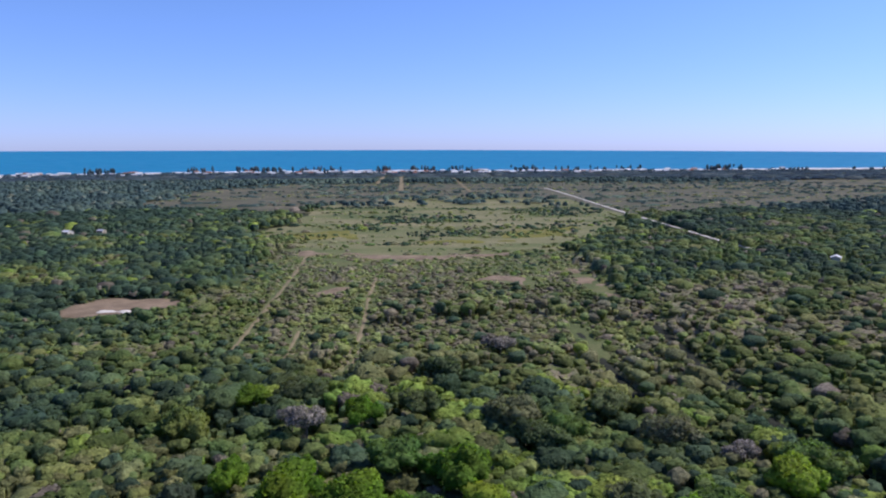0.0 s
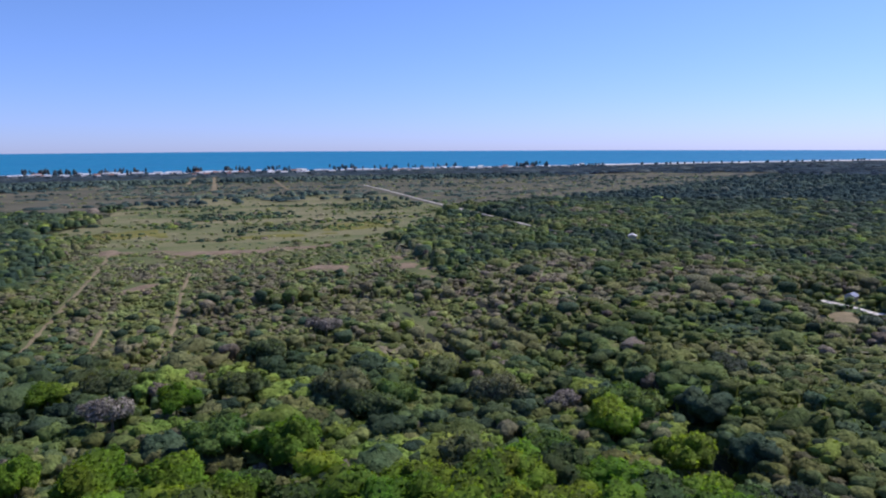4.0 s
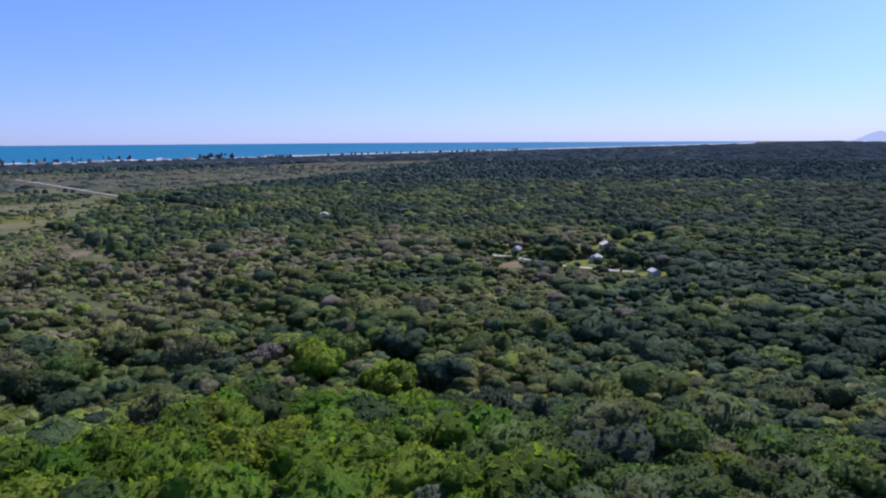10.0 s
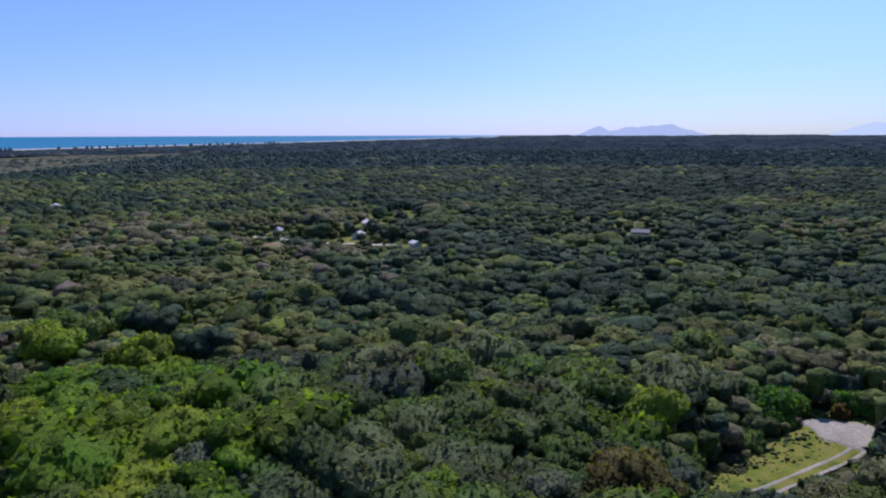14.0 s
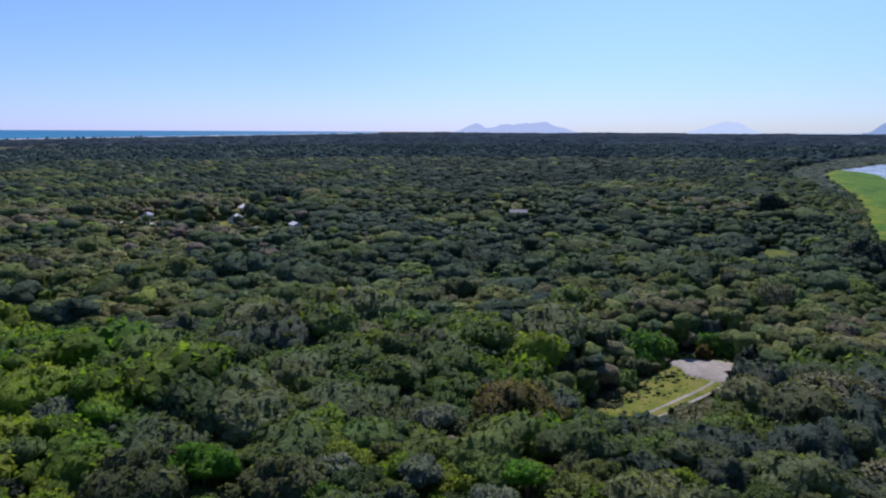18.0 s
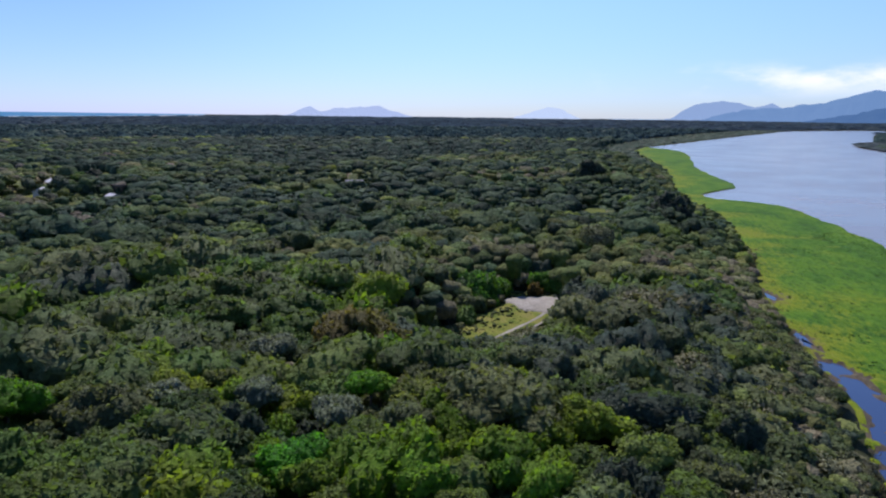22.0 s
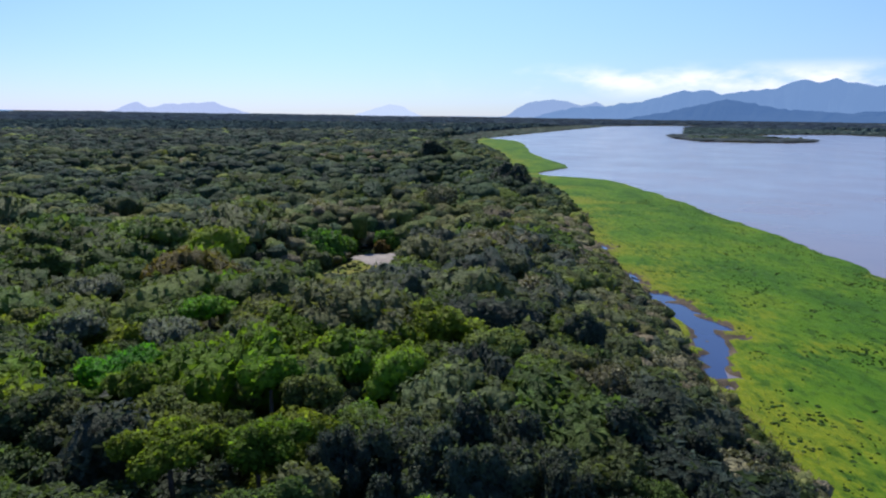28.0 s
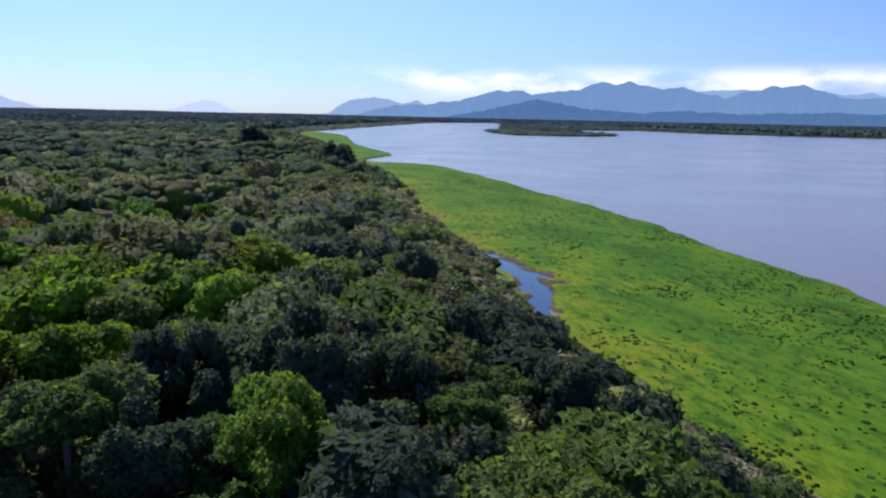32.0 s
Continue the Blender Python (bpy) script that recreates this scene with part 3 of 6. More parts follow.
REEDS = [(520, -46), (560, -36), (800, -20), (1100, -90), (1500, -235), (1929, -430), (1935, -515), (1500, -328), (1120, -168), (900, -78), (800, -59), (560, -55)]
HEDGES = [[(-83, 862), (-20, 872), (38, 878), (42, 800), (-20, 786), (-66, 790)], [(-36, 704), (10, 716), (55, 722), (52, 684), (10, 668), (-32, 664)], [(88, 960), (150, 1010), (215, 985), (205, 900), (140, 870), (95, 890)],
          [(-210, 1010), (-120, 1030), (-60, 1000), (-90, 950), (-190, 960)]]
YELLOWS = [[(-158, 703), (-95, 727), (-84, 660), (-143, 655)], [(60, 724), (134, 752), (116, 676), (61, 662)], [(-40, 640), (20, 650), (60, 636), (10, 620)]]
PATCH = [(226, 240), (240, 262), (251, 262), (241, 244), (232, 238)]


def rise(x, y, low=0.0):
    """The lie of the land: flat, and lifted a little towards the far edge, where the earth's horizon stands."""
    r, a = np.hypot(x, y), np.degrees(np.arctan2(x, y))
    return low + np.interp(a, EDGE_HEADINGS, EDGE_HEIGHTS) * np.clip((r - 1000) / 3900, 0, 1.1) ** 1.4


def lake_depth(x, y):
    """Positive on the lake's side of its shore, in metres from the shore."""
    d = line_distance(x, y, LAKE, closed=True)
    d = np.where(inside(x, y, LAKE), d, -d)
    e = line_distance(x, y, ISLAND, closed=True)
    return np.minimum(d, np.where(inside(x, y, ISLAND), -e, e))


def land_height(x, y):
    d = lake_depth(x, y)
    bumps = 0.35 * (value_noise(x, y, 14, 3) - 0.5)
    return rise(x, y) + np.clip(bumps + 0.15, -0.1, 0.4) - np.clip((d + 1.5) * 0.45, 0, 2.6)


def polar(headings, radii, low=0.0, height=None):
    a, r = np.meshgrid(np.radians(headings), radii, indexing="xy")
    x, y = HOME[0] + np.sin(a) * r, HOME[1] + np.cos(a) * r
    z = height(x, y) if height else rise(x, y, low)
    n, m = a.shape
    i = np.arange(n * m).reshape(n, m)
    f = np.stack([i[:-1, :-1], i[:-1, 1:], i[1:, 1:], i[1:, :-1]], -1).reshape(-1, 4)[:, ::-1]
    return np.stack([x, y, z], -1).reshape(-1, 3), f


def build_land():
    headings = np.concatenate([np.arange(-45, 145, 0.75), np.arange(145, 315.1, 5)])
    radii = np.concatenate([[0.01], np.geomspace(8, 4900, 150)])
    v, f = polar(headings, radii, height=land_height)
    ob = new("ground", mesh_from("ground", v, f, [M_GROUND], smooth=True))
    tagged(ob, "dark leaf-littered sandy floor of coastal woodland", "ground", kind="structure")
    # the sea, from the surf to the horizon
    heads = np.arange(-62, 62.1, 0.5)
    wx = [-6000, -1165, -638, 28, 740, 1421, 2700, 3496, 6000]
    wy = [1000, 1900, 2127, 2194, 2270, 2290, 2200, 2100, 1900]

    def shore(heading, off=0.0):
        s, c = math.sin(radians(heading)), math.cos(radians(heading))
        r = 2000.0
        for _ in range(40):
            r = r + 0.7 * ((np.interp(HOME[0] + s * r, wx, wy) + off - HOME[1]) / max(c, 0.2) - r)
        return min(r, 4880)
    rows = []
    for k in range(30):
        rows.append([shore(h) + (4900 - shore(h)) * (k / 29) ** 1.4 for h in heads])
    r = np.array(rows)
    a = np.radians(heads)[None, :]
    x, y = HOME[0] + np.sin(a) * r, HOME[1] + np.cos(a) * r
    i = np.arange(r.size).reshape(r.shape)
    f = np.stack([i[:-1, :-1], i[:-1, 1:], i[1:, 1:], i[1:, :-1]], -1).reshape(-1, 4)[:, ::-1]
    sea = new("sea", mesh_from("sea", np.stack([x, y, rise(x, y, 0.8)], -1).reshape(-1, 3), f, [M_SEA], smooth=True))
    tagged(sea, "turquoise blue sea reaching to the horizon", "sea", kind="structure")
    for name, mat, near, far, low, label, cat in (("beach", M_BEACH, -84, 4, 0.5, "long pale sand beach along the sea", "beach"), ("surf", M_FOAM, -14, 10, 1.0, "thin white line of surf on the beach", "surf")):
        rows = [[shore(h, near + (far - near) * k / 3) + (8 * math.sin(h * 3.1) + 5 * math.sin(h * 11.7)) * (k in (0, 3)) for h in heads] for k in range(4)]
        r = np.array(rows)
        x, y = HOME[0] + np.sin(a) * r, HOME[1] + np.cos(a) * r
        i = np.arange(r.size).reshape(r.shape)
        f = np.stack([i[:-1, :-1], i[:-1, 1:], i[1:, 1:], i[1:, :-1]], -1).reshape(-1, 4)[:, ::-1]
        tagged(new(name, mesh_from(name, np.stack([x, y, rise(x, y, low)], -1).reshape(-1, 3), f, [mat], smooth=True)), label, cat, kind="structure")
    # the lake
    v, f = polar(np.arange(60, 215, 1.0), np.geomspace(9, 3600, 120), low=-0.8)
    keep = lake_depth(v[:, 0], v[:, 1]) > -25
    f = f[keep[f].any(axis=1)]
    lake = new("lake", mesh_from("lake", v, f, [M_LAKE], smooth=True))
    tagged(lake, "wide calm pale lake under the mountains", "lake", kind="structure")


build_land()


def far_water():
    """A sliver of open water far off behind the woods."""
    heads = np.linspace(92.6, 97.0, 24)
    v, f = polar(heads, np.array([3950.0, 4100.0, 4250.0, 4400.0]), low=8.0)
    keep = f[np.abs(np.degrees(np.arctan2(v[f][:, :, 0].mean(1), v[f][:, :, 1].mean(1))) - 95.0) < 2.2]
    tagged(new("far_water", mesh_from("far_water", v, keep, [M_LAKE], smooth=True)), "pale sliver of far water behind the woods", "lake", kind="structure")


far_water()


def patch_of(name, poly, mat, lift, step, label, cat, rough_edge=0.35, level=None):
    """A sheet of grass or sand on the ground, with an uneven outline."""
    p = np.array(poly)
    (x0, y0), (x1, y1) = p.min(0) - step, p.max(0) + step
    xs, ys = np.arange(x0, x1 + step, step), np.arange(y0, y1 + step, step)
    x, y = np.meshgrid(xs, ys)
    ragged = (value_noise(x, y, step * 3.1, 5) - 0.5) * step * 4 * rough_edge
    d = line_distance(x, y, poly, closed=True)
    d = np.where(inside(x, y, poly), d, -d) + ragged
    z = (land_height(x, y) if level is None else level) + lift * np.clip(d / step + 0.5, -1, 1)
    i = np.arange(x.size).reshape(x.shape)
    f = np.stack([i[:-1, :-1], i[:-1, 1:], i[1:, 1:], i[1:, :-1]], -1).reshape(-1, 4)
    f = f[(d.ravel()[f] > -step).any(axis=1)]
    ob = new(name, mesh_from(name, np.stack([x, y, z], -1).reshape(-1, 3), f, [mat], smooth=True))
    return tagged(ob, label, cat, kind="structure")


def strip_of(name, line, width, mat, lift, label, cat, follow=False):
    """A track along a broken line, rounded off, with a wavering edge."""
    pts = np.array(line, float)
    for _ in range(2):
        pts = np.concatenate([pts[:1], np.stack([pts[:-1] * 0.75 + pts[1:] * 0.25, pts[:-1] * 0.25 + pts[1:] * 0.75], 1).reshape(-1, 2), pts[-1:]])
    seg = np.concatenate([[0], np.cumsum(np.hypot(*np.diff(pts, axis=0).T))])
    n = max(8, int(seg[-1] / max(width * 0.5, 0.8)))
    s = np.linspace(0, seg[-1], n)
    c = np.stack([np.interp(s, seg, pts[:, 0]), np.interp(s, seg, pts[:, 1])], 1)
    d = np.gradient(c, axis=0)
    d /= np.linalg.norm(d, axis=1)[:, None]
    side = np.stack([-d[:, 1], d[:, 0]], 1)
    w = width / 2 * (0.38 + 0.8 * value_noise(s, s * 0, width * 1.7, 9) + 0.5 * value_noise(s, s * 0, width * 6, 19))[:, None]
    rows = [c + side * w * k for k in (-1, -0.4, 0.4, 1)]
    v = np.stack(rows, 1).reshape(-1, 2)
    z = rise(v[:, 0], v[:, 1]) + 0.34 + lift
    z.reshape(-1, 4)[:, [0, 3]] -= 0.22
    if follow:
        z = land_height(v[:, 0], v[:, 1]) + lift
        z.reshape(-1, 4)[:, [0, 3]] -= 0.06
    i = np.arange(len(v)).reshape(-1, 4)
    f = np.stack([i[:-1, :-1], i[1:, :-1], i[1:, 1:], i[:-1, 1:]], -1).reshape(-1, 4)[:, ::-1]
    ob = new(name, mesh_from(name, np.column_stack([v, z]), f, [mat], smooth=True))
    return tagged(ob, label, cat, kind="structure")


patch_of("meadow", FIELD, M_MEADOW, 0.4, 9, "open dry meadow with tan and green grass", "meadow")
for s in YELLOWS:
    patch_of("grass_patch", s, M_PASTURE, 0.75, 5, "yellow-green pasture grass in the dry meadow", "grass", 1.2)
patch_of("heath", HEATH, M_HEATH, 0.5, 14, "flat brown heath before the beach", "heath")
for s in SANDS:
    patch_of("sand_patch", s, M_PINKSAND, 0.9, 3.0, "bare pinkish sand patch among scrub", "sand", 1.3)
for line, w in TRACKS:
    strip_of("sandy_track", line, w, M_REDSAND, 0.5, "narrow bare sandy track through scrub", "track")
# dark strips painted where tall trees shade the ditches
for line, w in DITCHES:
    strip_of("ditch", line, w * 0.8, M_DITCH, 0.25, "ditch through the woods with the trees' shade painted dark", "ditch")
strip_of("white_road", *WHITE_ROAD, M_WHITESAND, 0.9, "straight pale sand road across the heath", "road")
for line, w in BEACH_ROADS:
    strip_of("beach_road", line, w, M_REDSAND, 1.4, "sand road leading down to the beach houses", "road")
patch_of("clearing_grass", CLEARING, M_GRASS, 0.25, 1.2, "yellowish grass of a small woodland clearing", "grass", 1.3)
patch_of("sand_yard", YARD, M_SAND, 0.45, 0.7, "pale trodden sand yard in the clearing", "sand", 1.5)
for k in (-0.95, 0.95):
    strip_of("wheel_rut", [(x + 0.35 * k, y + k) for x, y in RUTS], 0.62, M_SAND, 0.32, "pale sandy wheel rut in the grass", "track", True)
for s in LOTS:
    patch_of("house_lot", s, M_GRASS, 0.3, 2, "rough grass plot around a small house", "grass")
strip_of("village_road", [(259, 256), (264, 252), (271, 251), (279, 251.5)], 2.6, M_WHITESAND, 0.5, "white sand side road between the houses", "road")
strip_of("village_road", VILLAGE_ROAD, 3.2, M_WHITESAND, 0.5, "white sand road between the houses", "road")
for s in LAWNS:
    patch_of("lawn", s, M_LAWN, 0.5, 2.5, "bright yellow-green mown lawn", "lawn")
patch_of("sand_patch", [(-178, 356), (-172, 361), (-162, 363), (-160, 359), (-168, 355)], M_WHITESAND, 1.35, 1.3, "heap of white sand on a bare patch", "sand", 1.2)
patch_of("scrub_floor", [(-130, 265), (-140, 400), (-125, 560), (-60, 530), (60, 540), (110, 600), (112, 480), (96, 330), (60, 265), (-40, 250)], M_SCRUBGRASS, 0.55, 6, "dry grassy floor of open scrub", "grass")
patch_of("sand_patch", [(44, -23), (42, -25), (40, -25.4), (37, -26.6), (34, -27.6), (33, -26), (36, -24.5), (39, -22.8)], M_REDSAND, 0.3, 0.4, "trodden brown sand at the edge of the marsh", "sand", 1.5, -0.35)
patch_of("reed_flat", REEDS, M_REED, 0.35, 9, "flat grey-green reed bed by the lake", "reeds")
patch_of("reed_flat", ISLAND, M_REED, 0.5, 7, "low grey-green reed island in the lake", "reeds")
patch_of("grass_strip", [(92, 106), (91, 112), (96, 119), (100, 122), (102, 116), (99, 108), (96, 104)], M_GRASS, 0.4, 1.5, "pale dry grass strip beside the ditch", "grass", 1.2)
patch_of("sand_patch", PATCH, M_REDSAND, 0.6, 2.5, "bare brown sand patch beside the road", "sand")


def build_marsh():
    xs = np.concatenate([np.arange(-400, 30, 5.0), np.arange(30, 140, 0.8), np.arange(140, 300, 1.6), np.arange(300, 904, 4.0)])
    t = np.linspace(0, 1, 70)
    top = np.interp(xs, *np.array(BANK).T) + 0.6
    low = np.interp(xs, *np.array(MARSH_EDGE).T) + (value_noise(xs, xs * 0, 5, 2) - 0.5) * 2.2 + (value_noise(xs, xs * 0, 17, 8) - 0.5) * 2.5
    x = np.repeat(xs[:, None], len(t), 1)
    y = top[:, None] + (low - top)[:, None] * t[None, :]
    z = -0.52 + 0.14 * value_noise(x, y, 1.3, 1) + 0.18 * value_noise(x, y, 4.5, 4)
    wet = np.full(x.shape, 1e9)
    for p in POOLS:
        d = line_distance(x, y, p, closed=True)
        wet = np.minimum(wet, np.where(inside(x, y, p), -d, d))
    wet += (value_noise(x, y, 2.4, 6) - 0.5) * 4.2 + (value_noise(x * 0.6, y * 1.6, 1.3, 16) - 0.5) * 2.6 + 0.75
    z = np.where(wet < 0, -1.0, z - 0.35 * np.clip(1 - wet / 1.2, 0, 1))
    z[:, -1] = -1.0
    z[:, 0] -= 0.25
    i = np.arange(x.size).reshape(x.shape)
    f = np.stack([i[:-1, :-1], i[1:, :-1], i[1:, 1:], i[:-1, 1:]], -1).reshape(-1, 4)[:, ::-1]
    mud = (wet.ravel()[f].mean(axis=1) < 1.1).astype(int)
    shore = (top[:, None] - y) / 16
    dry = 0.36 * np.clip(1 - shore * 0.8, 0, 1) ** 1.6 + 0.55 * (value_noise(x, y, 8, 14) - 0.5) + 0.25 * np.clip(1 - np.maximum(wet, 0) / 5, 0, 1) + 0.22 * np.clip((t[None, :] - 0.9) * 10, 0, 1) - 0.12 * np.clip(shore - 1, 0, 1)
    ob = new("marsh", mesh_from("marsh", np.stack([x, y, z], -1).reshape(-1, 3), f, [M_MARSH, M_MUD], smooth=True, slots=mud, tint=dry.ravel()))
    tagged(ob, "bright green floating meadow along the lake shore", "marsh", kind="structure")


build_marsh()


def build_pools():
    """Open pools between the marsh plants and the bank."""
    for poly in POOLS:
        c = np.array(poly).mean(axis=0)
        wide = [tuple(c + (np.array(p) - c) * 1.12 + np.sign(np.array(p) - c) * 0.7) for p in poly]
        bm = bmesh.new()
        bm.faces.new([bm.verts.new((x, y, -0.77)) for x, y in wide])
        bmesh.ops.triangulate(bm, faces=bm.faces[:])
        bm.normal_update()
        if bm.faces[:][0].normal.z < 0:
            bmesh.ops.reverse_faces(bm, faces=bm.faces[:])
        tagged(part("pool", bm, M_POOL), "still blue pool between marsh plants and bank", "pool", kind="structure")


build_pools()


def ridge(name, heads, elevations, r, depth, mat, label, seed):
    """A mountain range: feet, slopes with spurs, a crest and a back."""
    h = np.linspace(heads[0], heads[-1], max(60, int((heads[-1] - heads[0]) * 7)))
    e = np.interp(h, heads, elevations)
    crest = np.tan(np.radians(e)) * r + 30
    crest += (value_noise(h, h * 0, 0.9, seed) - 0.5) * 0.16 * np.clip(crest, 0, 200) + (value_noise(h, h * 0, 0.33, seed + 1) - 0.5) * 10
    rows = []
    for k, (u, g) in enumerate([(-1, -0.05), (-0.8, 0.15), (-0.6, 0.33), (-0.4, 0.55), (-0.25, 0.74), (-0.1, 0.9), (0, 1.0), (0.4, 0.7), (0.6, -0.05)]):
        slant = h + 0.5 * (g - 0.5) * np.sign(value_noise(h, h * 0, 3.0, seed + 8) - 0.5)
        fold = 1 - np.abs(2 * value_noise(slant, slant * 0, 1.0, seed + 5) - 1) + 0.5 * (1 - np.abs(2 * value_noise(slant, slant * 0, 0.4, seed + 6) - 1))
        spur = (fold - 0.75) * 0.4 * math.sin(math.pi * max(g, 0)) + 0.12 * (value_noise(h, h * 0 + k * 0.5, 0.6, seed + 7) - 0.5) * (0 < g < 1)
        rr = r + depth * (u + spur)
        a = np.radians(h)
        rows.append(np.stack([np.sin(a) * rr, np.cos(a) * rr, np.maximum(crest * (g + spur * 0.35 * (g < 0.8)), -5)], -1))
    v = np.stack(rows, 0)
    i = np.arange(v.shape[0] * v.shape[1]).reshape(v.shape[:2])
    f = np.stack([i[:-1, :-1], i[:-1, 1:], i[1:, 1:], i[1:, :-1]], -1).reshape(-1, 4)[:, ::-1]
    tagged(new(name, mesh_from(name, v.reshape(-1, 3), f, [mat], smooth=False)), label, "mountains", kind="structure")


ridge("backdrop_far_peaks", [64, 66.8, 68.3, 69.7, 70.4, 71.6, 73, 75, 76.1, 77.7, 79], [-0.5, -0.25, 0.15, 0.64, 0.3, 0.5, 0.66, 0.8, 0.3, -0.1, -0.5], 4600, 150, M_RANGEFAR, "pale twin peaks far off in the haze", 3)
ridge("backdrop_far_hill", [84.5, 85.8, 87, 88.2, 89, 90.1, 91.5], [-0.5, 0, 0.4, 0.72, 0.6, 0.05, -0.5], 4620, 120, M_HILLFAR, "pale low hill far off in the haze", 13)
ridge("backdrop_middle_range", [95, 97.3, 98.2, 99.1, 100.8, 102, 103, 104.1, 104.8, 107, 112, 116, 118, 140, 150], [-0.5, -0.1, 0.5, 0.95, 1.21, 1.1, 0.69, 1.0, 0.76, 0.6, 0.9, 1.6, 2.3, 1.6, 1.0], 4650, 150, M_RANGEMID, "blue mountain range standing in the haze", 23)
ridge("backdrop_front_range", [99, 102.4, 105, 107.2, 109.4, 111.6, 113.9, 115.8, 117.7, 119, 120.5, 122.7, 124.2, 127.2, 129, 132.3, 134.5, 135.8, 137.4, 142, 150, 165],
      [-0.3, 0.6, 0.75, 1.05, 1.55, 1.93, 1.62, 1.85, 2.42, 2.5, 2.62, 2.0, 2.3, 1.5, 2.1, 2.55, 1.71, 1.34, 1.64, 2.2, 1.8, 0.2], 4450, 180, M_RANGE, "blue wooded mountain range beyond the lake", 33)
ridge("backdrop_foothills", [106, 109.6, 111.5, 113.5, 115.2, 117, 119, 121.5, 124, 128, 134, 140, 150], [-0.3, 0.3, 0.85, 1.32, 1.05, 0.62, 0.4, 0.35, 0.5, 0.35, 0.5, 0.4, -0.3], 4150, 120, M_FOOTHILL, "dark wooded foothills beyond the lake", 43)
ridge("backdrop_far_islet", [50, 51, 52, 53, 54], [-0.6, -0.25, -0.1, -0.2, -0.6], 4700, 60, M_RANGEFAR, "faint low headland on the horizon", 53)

# ---- trees ----


@functools.lru_cache(maxsize=None)
def geodesic(n):
    """A ball of 20 n^2 triangles of even size."""
    bm = bmesh.new()
    bmesh.ops.create_icosphere(bm, subdivisions=1, radius=1)
    base = np.array([p.co[:] for p in bm.verts])
    tris = [[q.index for q in p.verts] for p in bm.faces]
    bm.free()
    index, verts, faces = {}, [], []

    def at(p):
        key = tuple(np.round(p, 5))
        if key not in index:
            index[key] = len(verts)
            verts.append(p / np.linalg.norm(p))
        return index[key]
    for a, b, c in base[tris]:
        rows = [[at(a + (b - a) * u / n + (c - a) * w / n) for w in range(n - u + 1)] for u in range(n + 1)]
        for u in range(n):
            for w in range(n - u):
                faces.append((rows[u][w], rows[u + 1][w], rows[u][w + 1]))
                if w < n - u - 1:
                    faces.append((rows[u + 1][w], rows[u + 1][w + 1], rows[u][w + 1]))
    return np.array(verts), np.array(faces)


def crown_shape(seed, lobes, cards, size, tall=0.62, level=8, buds=36, loose=0.2, high=1.0, under=-0.2, wild=0.0):
    """A dome of rounded boughs, each set with clumps of leaves, as one skin, with leaves standing out of it: unit radius,
    its foot at z = 0. Returns skin and leaves with their normals."""
    g = np.random.default_rng(seed)
    k = np.arange(lobes)
    up = 1 - (k + 0.5) / lobes * 1.05
    turn = k * 2.39996 + g.uniform(0, 0.9, lobes)
    ring = np.sqrt(np.clip(1 - up ** 2, 0.03, 1))
    far = g.uniform(0.42 - 0.12 * wild, 0.74 + 0.2 * wild, lobes)
    c = np.stack([np.cos(turn) * ring * far, np.sin(turn) * ring * far, up * far * 0.95], -1)
    rad = g.uniform(0.27 - 0.04 * wild, 0.44 - 0.03 * wild, lobes) * (9 / lobes) ** 0.2

    def reach(d, c, rad):
        b = d @ c.T
        disc = b * b - (c * c).sum(1)[None] + (rad * rad)[None]
        return np.where(disc > 0, b + np.sqrt(np.maximum(disc, 0)), 0.5)
    d, f = geodesic(level)
    if buds:
        bd = g.normal(size=(buds, 3))
        bd[:, 2] = np.abs(bd[:, 2]) * 1.1 - 0.25
        bd /= np.linalg.norm(bd, axis=1)[:, None]
        small = g.uniform(0.09, 0.19, buds) * (60 / max(buds, 30)) ** 0.3
        bc = bd * (reach(bd, c, rad).max(axis=1) - g.uniform(0.0, 0.55, buds) * small)[:, None]
        c, rad = np.concatenate([c, bc]), np.concatenate([rad, small])
    r = reach(d, c, rad).max(axis=1) * (1 + (0.08 if level > 5 else 0.3) * (g.random(len(d)) - 0.5))
    v = d * r[:, None]
    v[:, 2] = (np.maximum(v[:, 2], -0.42) + 0.12) * tall * high
    v[:, :2] /= np.percentile(np.hypot(v[:, 0], v[:, 1]), 96)
    # the underside is never seen
    f = f[v[f][:, :, 2].max(axis=1) > under * tall * high]
    used = np.unique(f)
    back = np.zeros(len(v), int)
    back[used] = np.arange(len(used))
    v, f = v[used], back[f]
    nor = np.zeros_like(v)
    fn = np.cross(v[f[:, 1]] - v[f[:, 0]], v[f[:, 2]] - v[f[:, 0]])
    for j in range(3):
        np.add.at(nor, f[:, j], fn)
    nor /= np.linalg.norm(nor, axis=1)[:, None] + 1e-9
    # leaves turn up to the light
    nor = nor + (0, 0, 0.35)
    nor /= np.linalg.norm(nor, axis=1)[:, None] + 1e-9
    if not cards:
        return v, f, nor
    w = np.linalg.norm(fn, axis=1)
    pick = f[g.choice(len(f), cards, p=w / w.sum())]
    bary = g.dirichlet((1, 1, 1), cards)
    p = (v[pick] * bary[:, :, None]).sum(1)
    out = nor[pick].mean(axis=1)
    out /= np.linalg.norm(out, axis=1)[:, None] + 1e-9
    tilt = out * 0.7 + g.normal(size=(cards, 3)) * 0.5
    tilt /= np.linalg.norm(tilt, axis=1)[:, None]
    a = np.cross(tilt, g.normal(size=(cards, 3)))
    a /= np.linalg.norm(a, axis=1)[:, None]
    b = np.cross(tilt, a)
    s = size * g.uniform(0.55, 1.45, cards)[:, None]
